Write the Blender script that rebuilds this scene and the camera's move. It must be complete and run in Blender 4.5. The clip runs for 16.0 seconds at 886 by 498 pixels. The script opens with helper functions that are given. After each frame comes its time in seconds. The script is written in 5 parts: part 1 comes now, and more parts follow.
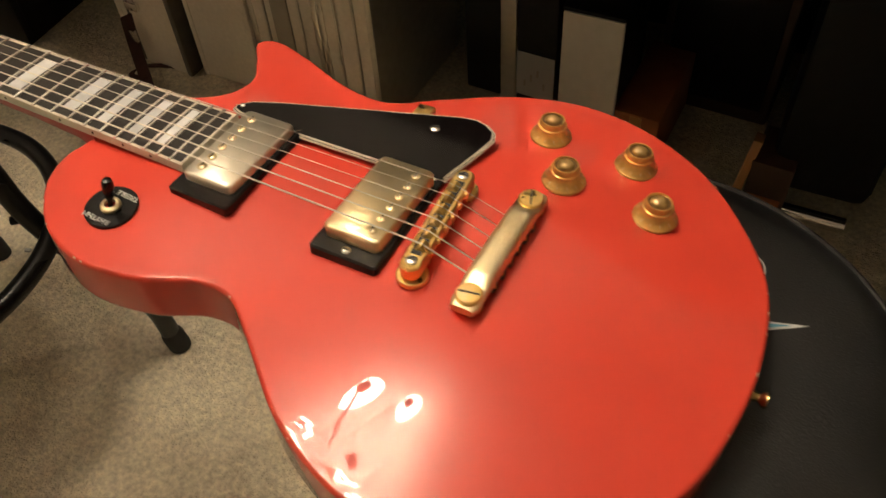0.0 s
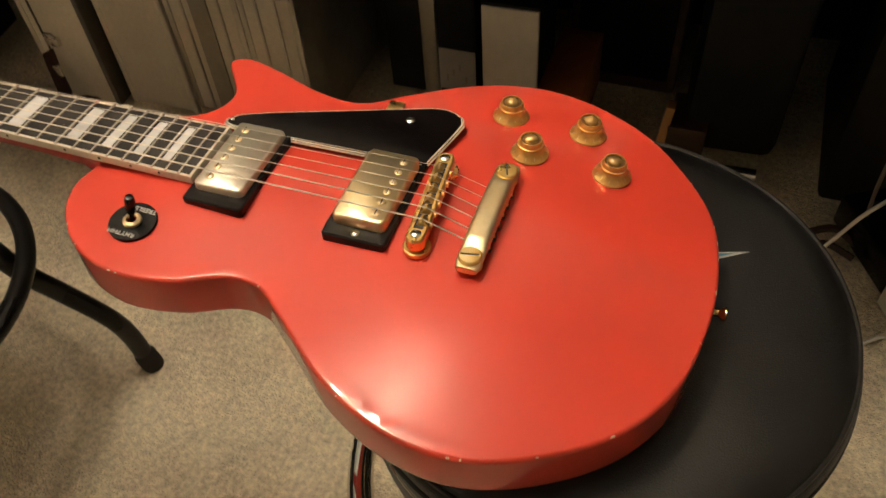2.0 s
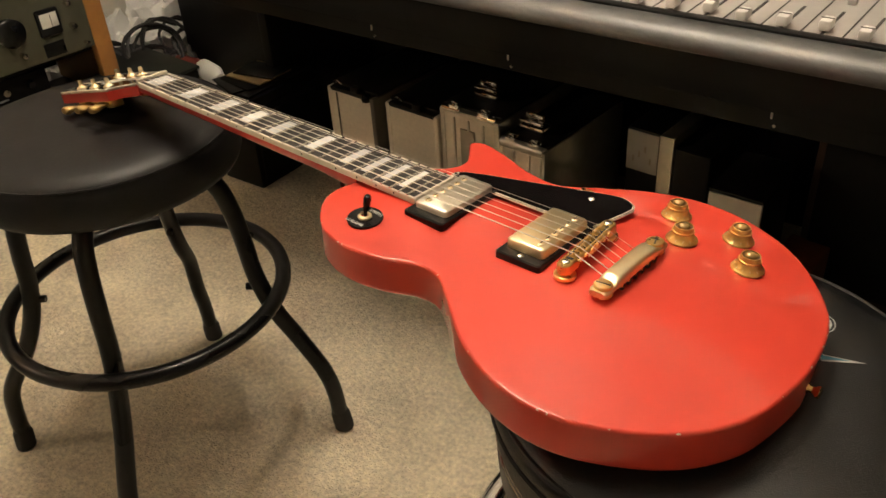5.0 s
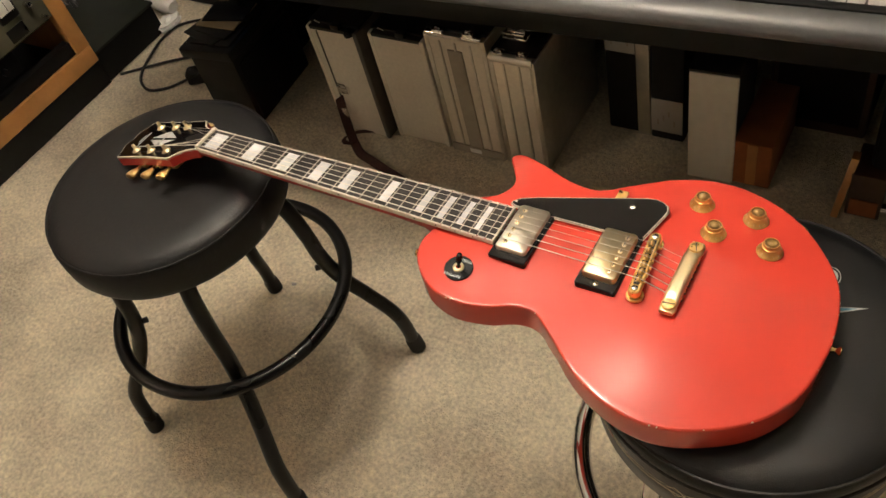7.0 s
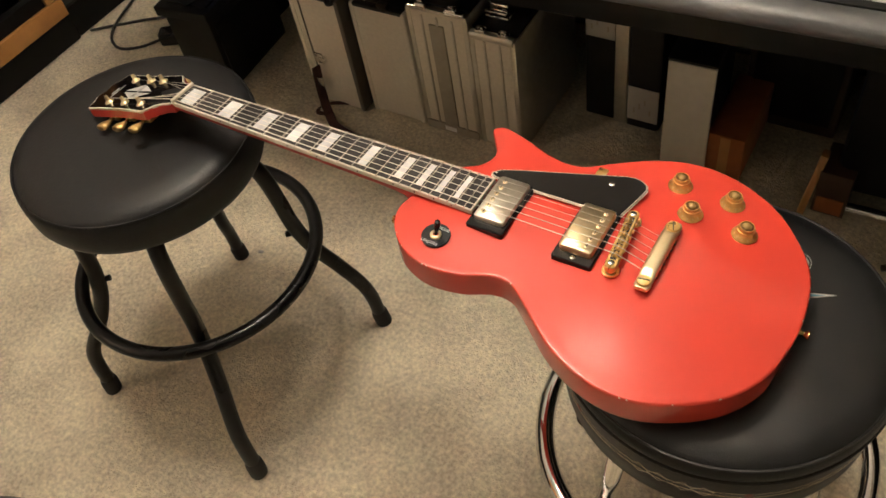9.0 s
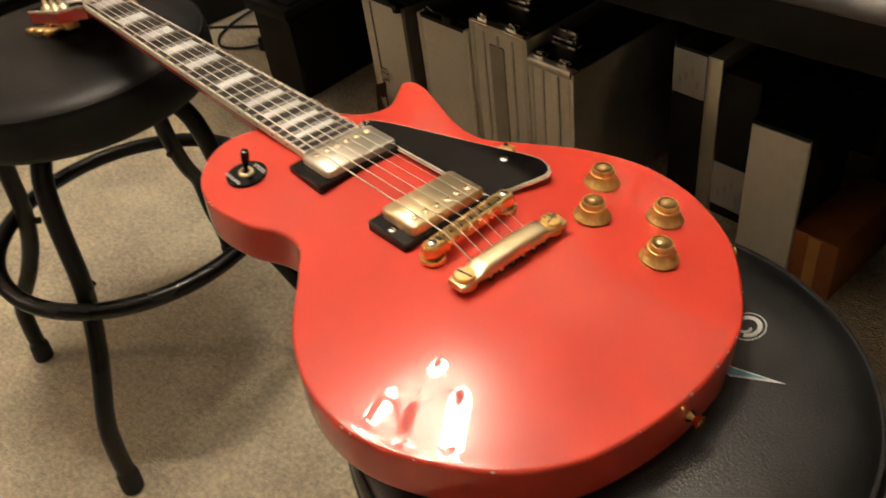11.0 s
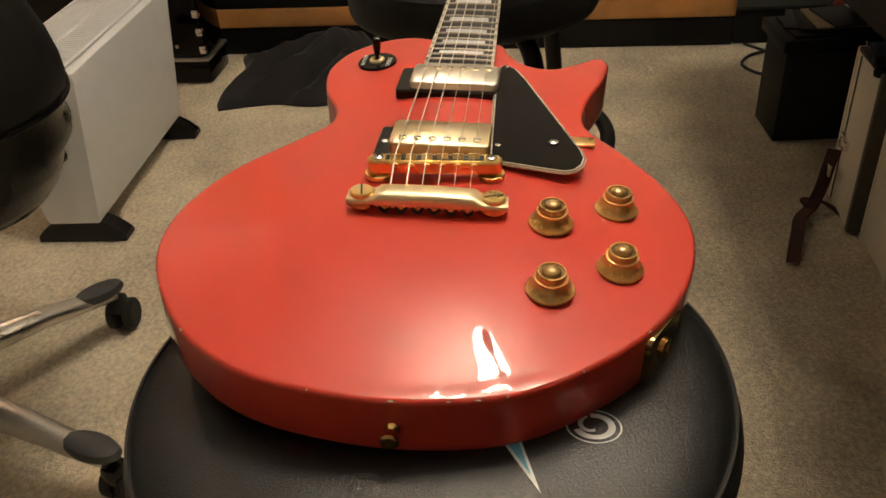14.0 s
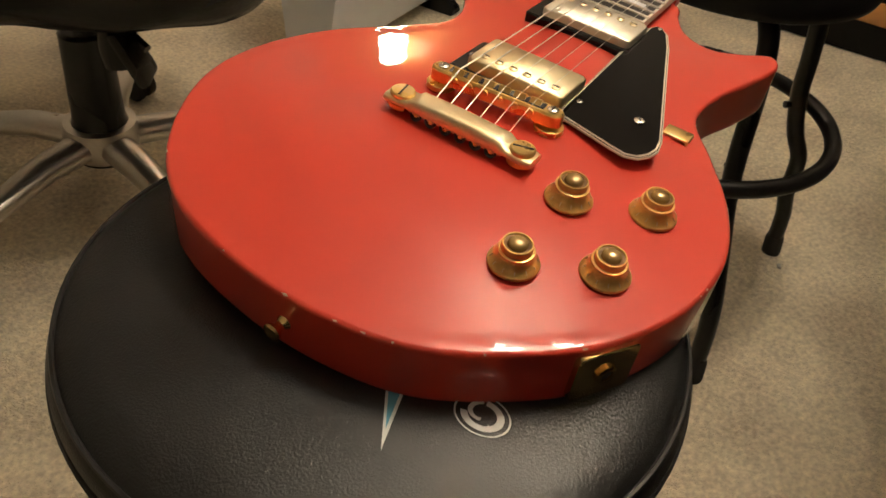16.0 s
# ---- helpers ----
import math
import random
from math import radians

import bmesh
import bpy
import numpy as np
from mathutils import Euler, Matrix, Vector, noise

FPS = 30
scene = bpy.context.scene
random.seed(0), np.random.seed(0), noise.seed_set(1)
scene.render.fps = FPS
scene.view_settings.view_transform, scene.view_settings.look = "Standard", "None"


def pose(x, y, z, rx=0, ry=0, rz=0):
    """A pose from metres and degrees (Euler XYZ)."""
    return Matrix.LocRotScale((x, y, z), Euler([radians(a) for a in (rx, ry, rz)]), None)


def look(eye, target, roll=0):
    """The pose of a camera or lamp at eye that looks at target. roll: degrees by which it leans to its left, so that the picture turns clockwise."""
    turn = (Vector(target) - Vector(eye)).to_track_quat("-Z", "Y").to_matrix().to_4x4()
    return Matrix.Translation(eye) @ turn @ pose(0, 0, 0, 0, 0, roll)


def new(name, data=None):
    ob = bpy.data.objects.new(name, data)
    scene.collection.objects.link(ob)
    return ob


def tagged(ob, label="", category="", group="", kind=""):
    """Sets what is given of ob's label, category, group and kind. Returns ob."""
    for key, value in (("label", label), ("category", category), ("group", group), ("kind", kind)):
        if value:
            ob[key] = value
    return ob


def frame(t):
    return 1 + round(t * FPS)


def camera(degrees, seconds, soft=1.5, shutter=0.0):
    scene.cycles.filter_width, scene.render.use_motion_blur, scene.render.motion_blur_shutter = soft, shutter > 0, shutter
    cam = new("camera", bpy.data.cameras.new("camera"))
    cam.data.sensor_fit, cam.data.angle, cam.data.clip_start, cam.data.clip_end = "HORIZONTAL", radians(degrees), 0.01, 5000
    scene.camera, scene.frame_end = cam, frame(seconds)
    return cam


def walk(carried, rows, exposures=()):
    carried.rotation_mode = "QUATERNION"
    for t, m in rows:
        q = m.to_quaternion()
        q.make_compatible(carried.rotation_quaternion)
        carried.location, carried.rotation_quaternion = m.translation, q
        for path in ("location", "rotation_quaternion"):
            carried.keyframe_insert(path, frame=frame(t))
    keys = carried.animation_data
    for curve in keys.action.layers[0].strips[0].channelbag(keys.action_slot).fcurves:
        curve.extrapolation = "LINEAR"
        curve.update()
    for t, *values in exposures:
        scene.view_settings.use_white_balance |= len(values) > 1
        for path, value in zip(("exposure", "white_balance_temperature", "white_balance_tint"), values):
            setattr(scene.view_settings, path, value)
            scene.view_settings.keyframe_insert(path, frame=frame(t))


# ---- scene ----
cam = camera(55.4, 16.0, 1.5, 0.35)
PATH = [
    (0, (0.17, -0.28, 1.003), (-0.498, 0.828, -0.523), -4.4),
    (0.5, (0.082, -0.268, 0.998), (-0.485, 0.846, -0.563), -3.0),
    (1, (0.033, -0.274, 1.002), (-0.4, 0.776, -0.644), -4.2),
    (1.5, (0.102, -0.298, 1.043), (-0.355, 0.792, -0.57), -3.2),
    (2, (0.153, -0.353, 1.049), (-0.343, 0.83, -0.485), -5.0),
    (2.5, (0.164, -0.451, 1.064), (-0.347, 0.949, -0.27), -7.4),
    (3, (0.179, -0.51, 1.085), (-0.334, 0.997, -0.126), -7.8),
    (3.5, (0.19, -0.528, 1.072), (-0.331, 0.993, -0.118), -6.8),
    (4, (0.232, -0.518, 1.047), (-0.469, 0.942, -0.127), -5.0),
    (4.5, (0.282, -0.501, 1.031), (-0.632, 0.856, -0.118), -2.4),
    (5, (0.3, -0.502, 1.035), (-0.822, 0.718, -0.084), -3.9),
    (5.2, (0.297, -0.508, 1.057), (-0.829, 0.708, -0.063), -4.5),
    (7.3, (0.209, -0.519, 1.372), (-0.672, 0.442, -0.144), -18.5),
    (7.5, (0.208, -0.52, 1.376), (-0.657, 0.449, -0.144), -18.2),
    (8, (0.209, -0.547, 1.382), (-0.57, 0.451, -0.166), -15.2),
    (8.5, (0.198, -0.556, 1.372), (-0.576, 0.442, -0.179), -13.9),
    (8.7, (0.195, -0.554, 1.365), (-0.579, 0.442, -0.186), -12.9),
    (10.8, (0.37, -0.31, 1.032), (-0.946, 0.561, -0.196), -10.4),
    (11, (0.363, -0.29, 1.012), (-0.875, 0.609, -0.277), -8.7),
    (11.5, (0.376, -0.282, 0.942), (-0.87, 0.593, -0.355), -4.6),
    (12, (0.377, -0.286, 0.916), (-0.883, 0.607, -0.355), -0.9),
    (12.5, (0.313, -0.253, 0.92), (-0.976, 0.63, -0.329), -0.3),
    (13, (0.322, -0.1, 0.906), (-1.183, 0.369, -0.326), -4.0),
    (13.5, (0.439, 0.045, 0.931), (-1.209, -0.099, -0.193), -2.6),
    (14, (0.484, 0.074, 0.904), (-1.155, -0.174, -0.214), -4.3),
    (14.5, (0.482, 0.055, 0.905), (-1.108, -0.207, -0.28), -5.1),
    (15, (0.453, 0.044, 0.902), (-1.113, -0.11, -0.333), 1.6),
    (15.5, (0.423, 0.135, 0.901), (-1.041, -0.388, -0.358), 10.5),
    (16, (0.41, 0.199, 0.891), (-0.947, -0.538, -0.381), 7.0),
]
EXPOSURE = [(0.0, -0.06, 6380, 10), (0.5, -0.23, 6400, 10), (1.0, -0.30, 6480, 10), (1.5, -0.17, 6450, 10), (2.5, 0.06, 6300, 10), (3.5, 0.18, 6250, 10), (4.5, 0.32, 6180, 10),
            (5.2, 0.33, 6120, 10), (7.3, 0.30, 5760, 10), (8.7, 0.36, 5760, 10), (10.8, 0.27, 5980, 10), (12.0, 0.25, 6030, 10), (12.5, 0.18, 6150, 10),
            (13.0, 0.06, 6000, 10), (13.5, -0.04, 5900, 10), (14.0, -0.07, 6100, 10), (15.0, -0.08, 6150, 10), (16.0, -0.15, 6240, 10)]
walk(cam, [(t, look(eye, target, roll)) for t, eye, target, roll in PATH], EXPOSURE)

# ---- light ----
world = bpy.data.worlds.new("world")
scene.world = world
world.use_nodes = True
world.node_tree.nodes["Background"].inputs[0].default_value = (0.9, 0.75, 0.6, 1)
world.node_tree.nodes["Background"].inputs[1].default_value = 0.005
LAMP = (-0.60, 0.20, 2.22)
BULB_WATTS = 6.5
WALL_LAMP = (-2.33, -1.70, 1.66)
LAMP_TURN, LAMP_REACH = -27.0, 0.205


# ---- materials ----
def material(name, colour, rough=0.5, metal=0.0, vary=0.12, grain=40.0, bump=0.0, bump_scale=200.0, coat=0.0, coat_rough=0.05,
             spread=0.0, second=None, spec=0.5, stains=6.0, rough_vary=0.0, piece=0.0, shine=0.0, transmission=0.0):
    m = bpy.data.materials.new(name)
    m.use_nodes = True
    nt = m.node_tree
    b = nt.nodes["Principled BSDF"]
    co = nt.nodes.new("ShaderNodeTexCoord")

    def noise_node(scale, detail=4.0):
        n = nt.nodes.new("ShaderNodeTexNoise")
        n.inputs["Scale"].default_value = scale
        n.inputs["Detail"].default_value = detail
        nt.links.new(co.outputs["Object"], n.inputs["Vector"])
        return n
    fine, broad = noise_node(grain), noise_node(stains, 3.0)
    ramp = nt.nodes.new("ShaderNodeMix")
    ramp.data_type = "RGBA"
    lo = [max(0, c * (1 - vary)) for c in colour]
    hi = [min(1, c * (1 + vary)) for c in colour]
    ramp.inputs[6].default_value = (*lo, 1)
    ramp.inputs[7].default_value = (*hi, 1)
    add = nt.nodes.new("ShaderNodeMath")
    add.operation = "MULTIPLY_ADD"
    nt.links.new(fine.outputs[0], add.inputs[0])
    add.inputs[1].default_value = 0.5
    half = nt.nodes.new("ShaderNodeMath")
    half.operation = "MULTIPLY"
    half.inputs[1].default_value = 0.5
    nt.links.new(broad.outputs[0], half.inputs[0])
    nt.links.new(half.outputs[0], add.inputs[2])
    sharp = nt.nodes.new("ShaderNodeMapRange")
    sharp.inputs[1].default_value, sharp.inputs[2].default_value = 0.32, 0.68
    nt.links.new(add.outputs[0], sharp.inputs[0])
    nt.links.new(sharp.outputs[0], ramp.inputs[0])
    last = ramp.outputs[2]
    if second:
        mask = nt.nodes.new("ShaderNodeMapRange")
        mask.inputs[1].default_value, mask.inputs[2].default_value = 0.5 - spread, 0.66 - spread
        nt.links.new(broad.outputs[0], mask.inputs[0])
        mx = nt.nodes.new("ShaderNodeMix")
        mx.data_type = "RGBA"
        nt.links.new(mask.outputs[0], mx.inputs[0])
        nt.links.new(last, mx.inputs[6])
        mx.inputs[7].default_value = (*second, 1)
        last = mx.outputs[2]
    if piece:
        info = nt.nodes.new("ShaderNodeObjectInfo")
        hsv = nt.nodes.new("ShaderNodeHueSaturation")
        mp = nt.nodes.new("ShaderNodeMapRange")
        mp.inputs[3].default_value, mp.inputs[4].default_value = 1 - piece, 1 + piece
        nt.links.new(info.outputs["Random"], mp.inputs[0])
        nt.links.new(mp.outputs[0], hsv.inputs["Value"])
        nt.links.new(last, hsv.inputs["Color"])
        last = hsv.outputs[0]
    nt.links.new(last, b.inputs["Base Color"])
    b.inputs["Metallic"].default_value = metal
    b.inputs["Roughness"].default_value = rough
    b.inputs["Specular IOR Level"].default_value = spec
    if rough_vary:
        rr = nt.nodes.new("ShaderNodeMapRange")
        rr.inputs[1].default_value, rr.inputs[2].default_value = 0.35, 0.65
        rr.inputs[3].default_value, rr.inputs[4].default_value = max(0.02, rough - rough_vary), min(1, rough + rough_vary)
        nt.links.new(broad.outputs[0], rr.inputs[0])
        nt.links.new(rr.outputs[0], b.inputs["Roughness"])
    b.inputs["Coat Weight"].default_value = coat
    b.inputs["Coat Roughness"].default_value = coat_rough
    b.inputs["Transmission Weight"].default_value = transmission
    if shine:
        b.inputs["Sheen Weight"].default_value = shine
    if bump:
        bn = noise_node(bump_scale, 3.0)
        bp = nt.nodes.new("ShaderNodeBump")
        bp.inputs["Strength"].default_value = bump
        bp.inputs["Distance"].default_value = 0.002
        nt.links.new(bn.outputs[0], bp.inputs["Height"])
        nt.links.new(bp.outputs[0], b.inputs["Normal"])
    return m


def glow(name, colour, strength):
    m = bpy.data.materials.new(name)
    m.use_nodes = True
    b = m.node_tree.nodes["Principled BSDF"]
    b.inputs["Base Color"].default_value = (*colour, 1)
    b.inputs["Emission Color"].default_value = (*colour, 1)
    b.inputs["Emission Strength"].default_value = strength
    return m


RED = material("red_lacquer", (0.66, 0.055, 0.030), 0.44, spec=0.24, vary=0.012, grain=6, stains=3, coat=1.0, coat_rough=0.022)
RED_NECK = material("red_neck_lacquer", (0.50, 0.03, 0.016), 0.4, vary=0.06, grain=10, coat=0.8, coat_rough=0.06)
GOLD = material("gold_plate", (0.95, 0.66, 0.24), 0.32, 1.0, vary=0.07, grain=300, stains=60, rough_vary=0.07, second=(0.88, 0.68, 0.36), spread=-0.05)
WORN_GOLD = material("worn_gold_plate", (0.92, 0.76, 0.46), 0.40, 1.0, vary=0.04, grain=400, stains=25, rough_vary=0.04, second=(0.82, 0.70, 0.47), spread=0.02)
NICKEL_GOLD = material("rubbed_gold_plate", (0.88, 0.82, 0.69), 0.44, 1.0, vary=0.04, grain=400, stains=25, rough_vary=0.04, second=(0.80, 0.74, 0.62), spread=0.06)
KNOB_GOLD = material("amber_gold_plastic", (0.80, 0.50, 0.14), 0.30, 0.62, vary=0.18, grain=250, stains=80, coat=1.0, coat_rough=0.04)
KNOB_CAP = material("amber_clear_top", (0.50, 0.31, 0.10), 0.2, 0.4, vary=0.1, coat=1.0, coat_rough=0.03)
BLACK_PLASTIC = material("black_plastic", (0.007, 0.007, 0.007), 0.28, vary=0.3, grain=60, rough_vary=0.08, spec=0.35)
PICKGUARD = material("black_gloss_plastic", (0.004, 0.0028, 0.003), 0.07, vary=0.2, grain=30, rough_vary=0.02, spec=0.2)
WHITE_PLASTIC = material("aged_white_plastic", (0.68, 0.62, 0.50), 0.4, vary=0.08, grain=120)
EBONY = material("ebony", (0.022, 0.017, 0.014), 0.5, vary=0.4, grain=120, bump=0.15, bump_scale=500)
PEARL = material("pearl_inlay", (0.78, 0.79, 0.80), 0.22, vary=0.14, grain=90, stains=45, coat=0.5, piece=0.10)
STEEL = material("nickel_steel", (0.72, 0.69, 0.63), 0.25, 1.0, vary=0.08, grain=300)
BRUSHED = material("brushed_aluminium", (0.60, 0.57, 0.52), 0.33, 1.0, vary=0.08, grain=200, rough_vary=0.06)
CHROME = material("chrome", (0.82, 0.80, 0.77), 0.07, 1.0, vary=0.04, grain=60, rough_vary=0.03)
VINYL = material("black_vinyl", (0.006, 0.006, 0.006), 0.38, spec=0.52, vary=0.3, grain=300, bump=0.22, bump_scale=800, rough_vary=0.09, stains=12)
VINYL_SMOOTH = material("smooth_black_vinyl", (0.0085, 0.008, 0.008), 0.48, spec=0.32, vary=0.25, grain=90, bump=0.15, bump_scale=260, rough_vary=0.06)
CHAIR_LEATHER = material("glossy_black_leather", (0.005, 0.0047, 0.0045), 0.22, spec=0.22, vary=0.3, grain=60, bump=0.2, bump_scale=140, rough_vary=0.08)
VINYL_BAND = material("seat_band_vinyl", (0.006, 0.0055, 0.005), 0.42, spec=0.28, vary=0.3, grain=120, bump=0.2, bump_scale=200)
BLACK_STEEL = material("black_enamelled_steel", (0.006, 0.0055, 0.005), 0.30, spec=0.35, vary=0.3, grain=70, bump=0.05, bump_scale=160, rough_vary=0.06)
TOE_GREY = material("dark_grey_plastic", (0.035, 0.035, 0.036), 0.45, vary=0.2, grain=50)
RUBBER = material("black_rubber", (0.012, 0.011, 0.010), 0.7, vary=0.3)
ALU = material("grey_case_laminate", (0.66, 0.60, 0.49), 0.52, vary=0.10, grain=120, stains=9, bump=0.05, bump_scale=300, rough_vary=0.06)
ALU_EDGE = material("case_edge_aluminium", (0.58, 0.54, 0.46), 0.34, 0.85, vary=0.12, grain=60)
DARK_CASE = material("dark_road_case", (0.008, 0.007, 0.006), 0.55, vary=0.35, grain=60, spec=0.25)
PAPER = material("white_paper_label", (0.42, 0.40, 0.36), 0.7, vary=0.06, grain=30)
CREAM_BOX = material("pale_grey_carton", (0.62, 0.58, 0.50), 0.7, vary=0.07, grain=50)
ORANGE_BOX = material("orange_brown_carton", (0.30, 0.095, 0.025), 0.7, vary=0.2, grain=40)
INK = material("dark_ink", (0.05, 0.045, 0.04), 0.7)
WOOD = material("orange_pine", (0.46, 0.215, 0.060), 0.42, vary=0.22, grain=18, stains=10, coat=0.3, coat_rough=0.2)
HEATER_PAINT = material("white_enamel", (0.80, 0.82, 0.84), 0.38, vary=0.03, grain=20)
CONSOLE_BLACK = material("console_black", (0.005, 0.0047, 0.0044), 0.5, vary=0.3, grain=60, spec=0.22)
LEATHERETTE = material("armrest_leatherette", (0.052, 0.052, 0.052), 0.46, vary=0.15, grain=120, bump=0.18, bump_scale=220, rough_vary=0.04, spec=0.85)
PANEL_GREY = material("console_panel_grey", (0.40, 0.38, 0.36), 0.45, vary=0.06, grain=60)
FADER_WHITE = material("fader_cap_white", (0.80, 0.79, 0.75), 0.35, vary=0.04)
CLOTH = material("dark_cloth", (0.011, 0.0085, 0.0095), 0.9, vary=0.35, grain=80, bump=0.3, bump_scale=300, shine=0.05)
CABLE_BLACK = material("black_cable", (0.014, 0.012, 0.011), 0.5)
CABLE_WHITE = material("white_cable", (0.70, 0.68, 0.63), 0.45, vary=0.05)
STRAP = material("dark_red_leather_strap", (0.055, 0.016, 0.011), 0.55, vary=0.3, grain=60)
GEAR_GREEN = material("grey_green_enamel", (0.095, 0.092, 0.062), 0.45, vary=0.12, grain=40)
DIAL = material("dial_face", (0.75, 0.74, 0.68), 0.4, vary=0.03)
WALL_PAINT = material("wall_paint", (0.62, 0.585, 0.52), 0.85, vary=0.05, grain=3, bump=0.05, bump_scale=60)
WALL_DARK = material("dark_wall_panel", (0.030, 0.026, 0.024), 0.85, vary=0.15, grain=4, bump=0.05, bump_scale=60)
CEILING_PAINT = material("ceiling_paint", (0.85, 0.83, 0.79), 0.9, vary=0.03, grain=3)
EDGE_GLEAM = material("grey_edge_gleam", (0.020, 0.0195, 0.019), 0.4, vary=0.4, grain=90, stains=25)
TEAL = material("teal_print", (0.10, 0.33, 0.47), 0.4, vary=0.15, grain=50)
PRINT_WHITE = material("white_print", (0.66, 0.68, 0.66), 0.4, vary=0.1, grain=80)
DUCT_RED = material("dark_red_plastic", (0.16, 0.02, 0.012), 0.3, vary=0.1)
SHADE_GLASS = glow("lit_white_glass", (1.0, 0.83, 0.62), 95.0)
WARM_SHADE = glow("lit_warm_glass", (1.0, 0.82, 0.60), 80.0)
LAMP_METAL = material("dark_bronze", (0.03, 0.022, 0.016), 0.5, 0.6, vary=0.2)
BLUE_LED = glow("blue_light", (0.05, 0.35, 1.0), 8.0)
POLISHED_GOLD = material("polished_gold_plate", (0.74, 0.50, 0.20), 0.13, 1.0, vary=0.10, grain=200, stains=60, rough_vary=0.05)
TUNER_GOLD = material("dull_gold_plate", (0.62, 0.43, 0.17), 0.45, 0.8, vary=0.12, grain=200)
PEARL_DIM = material("dim_pearl", (0.46, 0.46, 0.44), 0.3, vary=0.2, grain=90)
STRING = material("bright_wound_steel", (0.88, 0.83, 0.72), 0.42, 0.5, vary=0.06, grain=400)
CHIP = material("bare_chipped_edge", (0.78, 0.62, 0.48), 0.6, vary=0.2, grain=200)
KNOB_DARK = material("knob_recess", (0.20, 0.10, 0.025), 0.3, 0.2, vary=0.1, coat=1.0)
GREEN_TOP = material("dark_green_board", (0.014, 0.016, 0.012), 0.55, spec=0.25, vary=0.3, grain=30)
BROWN_DARK = material("dark_brown_board", (0.045, 0.020, 0.010), 0.55, vary=0.25, grain=30)
CABLE_GREY = material("grey_cable", (0.16, 0.13, 0.11), 0.5, vary=0.1)
WHITE_BAG = material("white_plastic_film", (0.80, 0.79, 0.76), 0.35, vary=0.06, grain=20)
TAN_PAPER = material("tan_paper", (0.33, 0.24, 0.13), 0.7, vary=0.15, grain=30)
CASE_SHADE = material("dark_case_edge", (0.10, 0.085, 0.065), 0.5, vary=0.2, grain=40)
CASE_PANEL = material("case_inset_panel", (0.33, 0.29, 0.22), 0.5, vary=0.12, grain=60)


def carpet_material():
    m = material("beige_carpet", (0.74, 0.625, 0.46), 0.95, vary=0.42, grain=130, stains=5.0, bump=1.0, bump_scale=300, shine=0.15)
    nt = m.node_tree
    b = nt.nodes["Principled BSDF"]
    b.inputs["Specular IOR Level"].default_value = 0.08
    for n in nt.nodes:
        if n.type == "BUMP":
            n.inputs["Distance"].default_value = 0.006
    return m


CARPET = carpet_material()


# ---- builders ----
def bm_new():
    return bmesh.new()


def part(name, bm, mat, parent=None, label="", smooth=True, angle=40):
    me = bpy.data.meshes.new(name)
    bmesh.ops.recalc_face_normals(bm, faces=bm.faces)
    bm.to_mesh(me)
    bm.free()
    me.materials.append(mat)
    if smooth:
        me.shade_smooth()
        if angle < 180:
            me.set_sharp_from_angle(angle=radians(angle))
    ob = new(name, me)
    ob.parent = parent
    if label:
        tagged(ob, label)
    return ob


def thing(name, label, category, m=None, group="", kind=""):
    e = new(name)
    e.empty_display_size = 0.05
    if m is not None:
        e.matrix_basis = m
    return tagged(e, label, category, group, kind)


def add_box(bm, c, size, bevel=0.0, m=None, segments=2):
    r = bmesh.ops.create_cube(bm, size=1.0)
    vs = r["verts"]
    bmesh.ops.scale(bm, vec=size, verts=vs)
    bmesh.ops.translate(bm, vec=c, verts=vs)
    if bevel:
        es = list({e for v in vs for e in v.link_edges})
        g = bmesh.ops.bevel(bm, geom=es, offset=bevel, segments=segments, profile=0.5, affect="EDGES")
        vs = list({v for f in g["faces"] for v in f.verts} | {v for v in vs if v.is_valid})
    if m is not None:
        bmesh.ops.transform(bm, matrix=m, verts=[v for v in vs if v.is_valid])
    return bm


def box(c, size, bevel=0.0, m=None, segments=2):
    return add_box(bm_new(), c, size, bevel, m, segments)


def add_lathe(bm, profile, n=32, m=None):
    """Turns (radius, height) pairs about z."""
    rings = []
    for r, z in profile:
        if r < 1e-6:
            rings.append([bm.verts.new((0, 0, z))])
        else:
            rings.append([bm.verts.new((r * math.cos(2 * math.pi * k / n), r * math.sin(2 * math.pi * k / n), z)) for k in range(n)])
    for a, b in zip(rings, rings[1:]):
        for k in range(n):
            q = [a[k % len(a)], a[(k + 1) % len(a)], b[(k + 1) % len(b)], b[k % len(b)]]
            u = []
            for v in q:
                if v not in u:
                    u.append(v)
            if len(u) >= 3:
                bm.faces.new(u)
    if m is not None:
        bmesh.ops.transform(bm, matrix=m, verts=[v for r in rings for v in r])
    return bm


def lathe(profile, n=32, m=None):
    return add_lathe(bm_new(), profile, n, m)


def smooth_line(points, steps=8, closed=False):
    """Catmull-Rom through the points."""
    P = [Vector(p) for p in points]
    out, n = [], len(P)
    for i in range(n if closed else n - 1):
        a, b, c, d = (P[(i + k) % n] if closed else P[min(max(i + k, 0), n - 1)] for k in (-1, 0, 1, 2))
        for s in range(steps):
            t = s / steps
            out.append(0.5 * (2 * b + (c - a) * t + (2 * a - 5 * b + 4 * c - d) * t * t + (3 * b - a - 3 * c + d) * t ** 3))
    if not closed:
        out.append(P[-1])
    return out


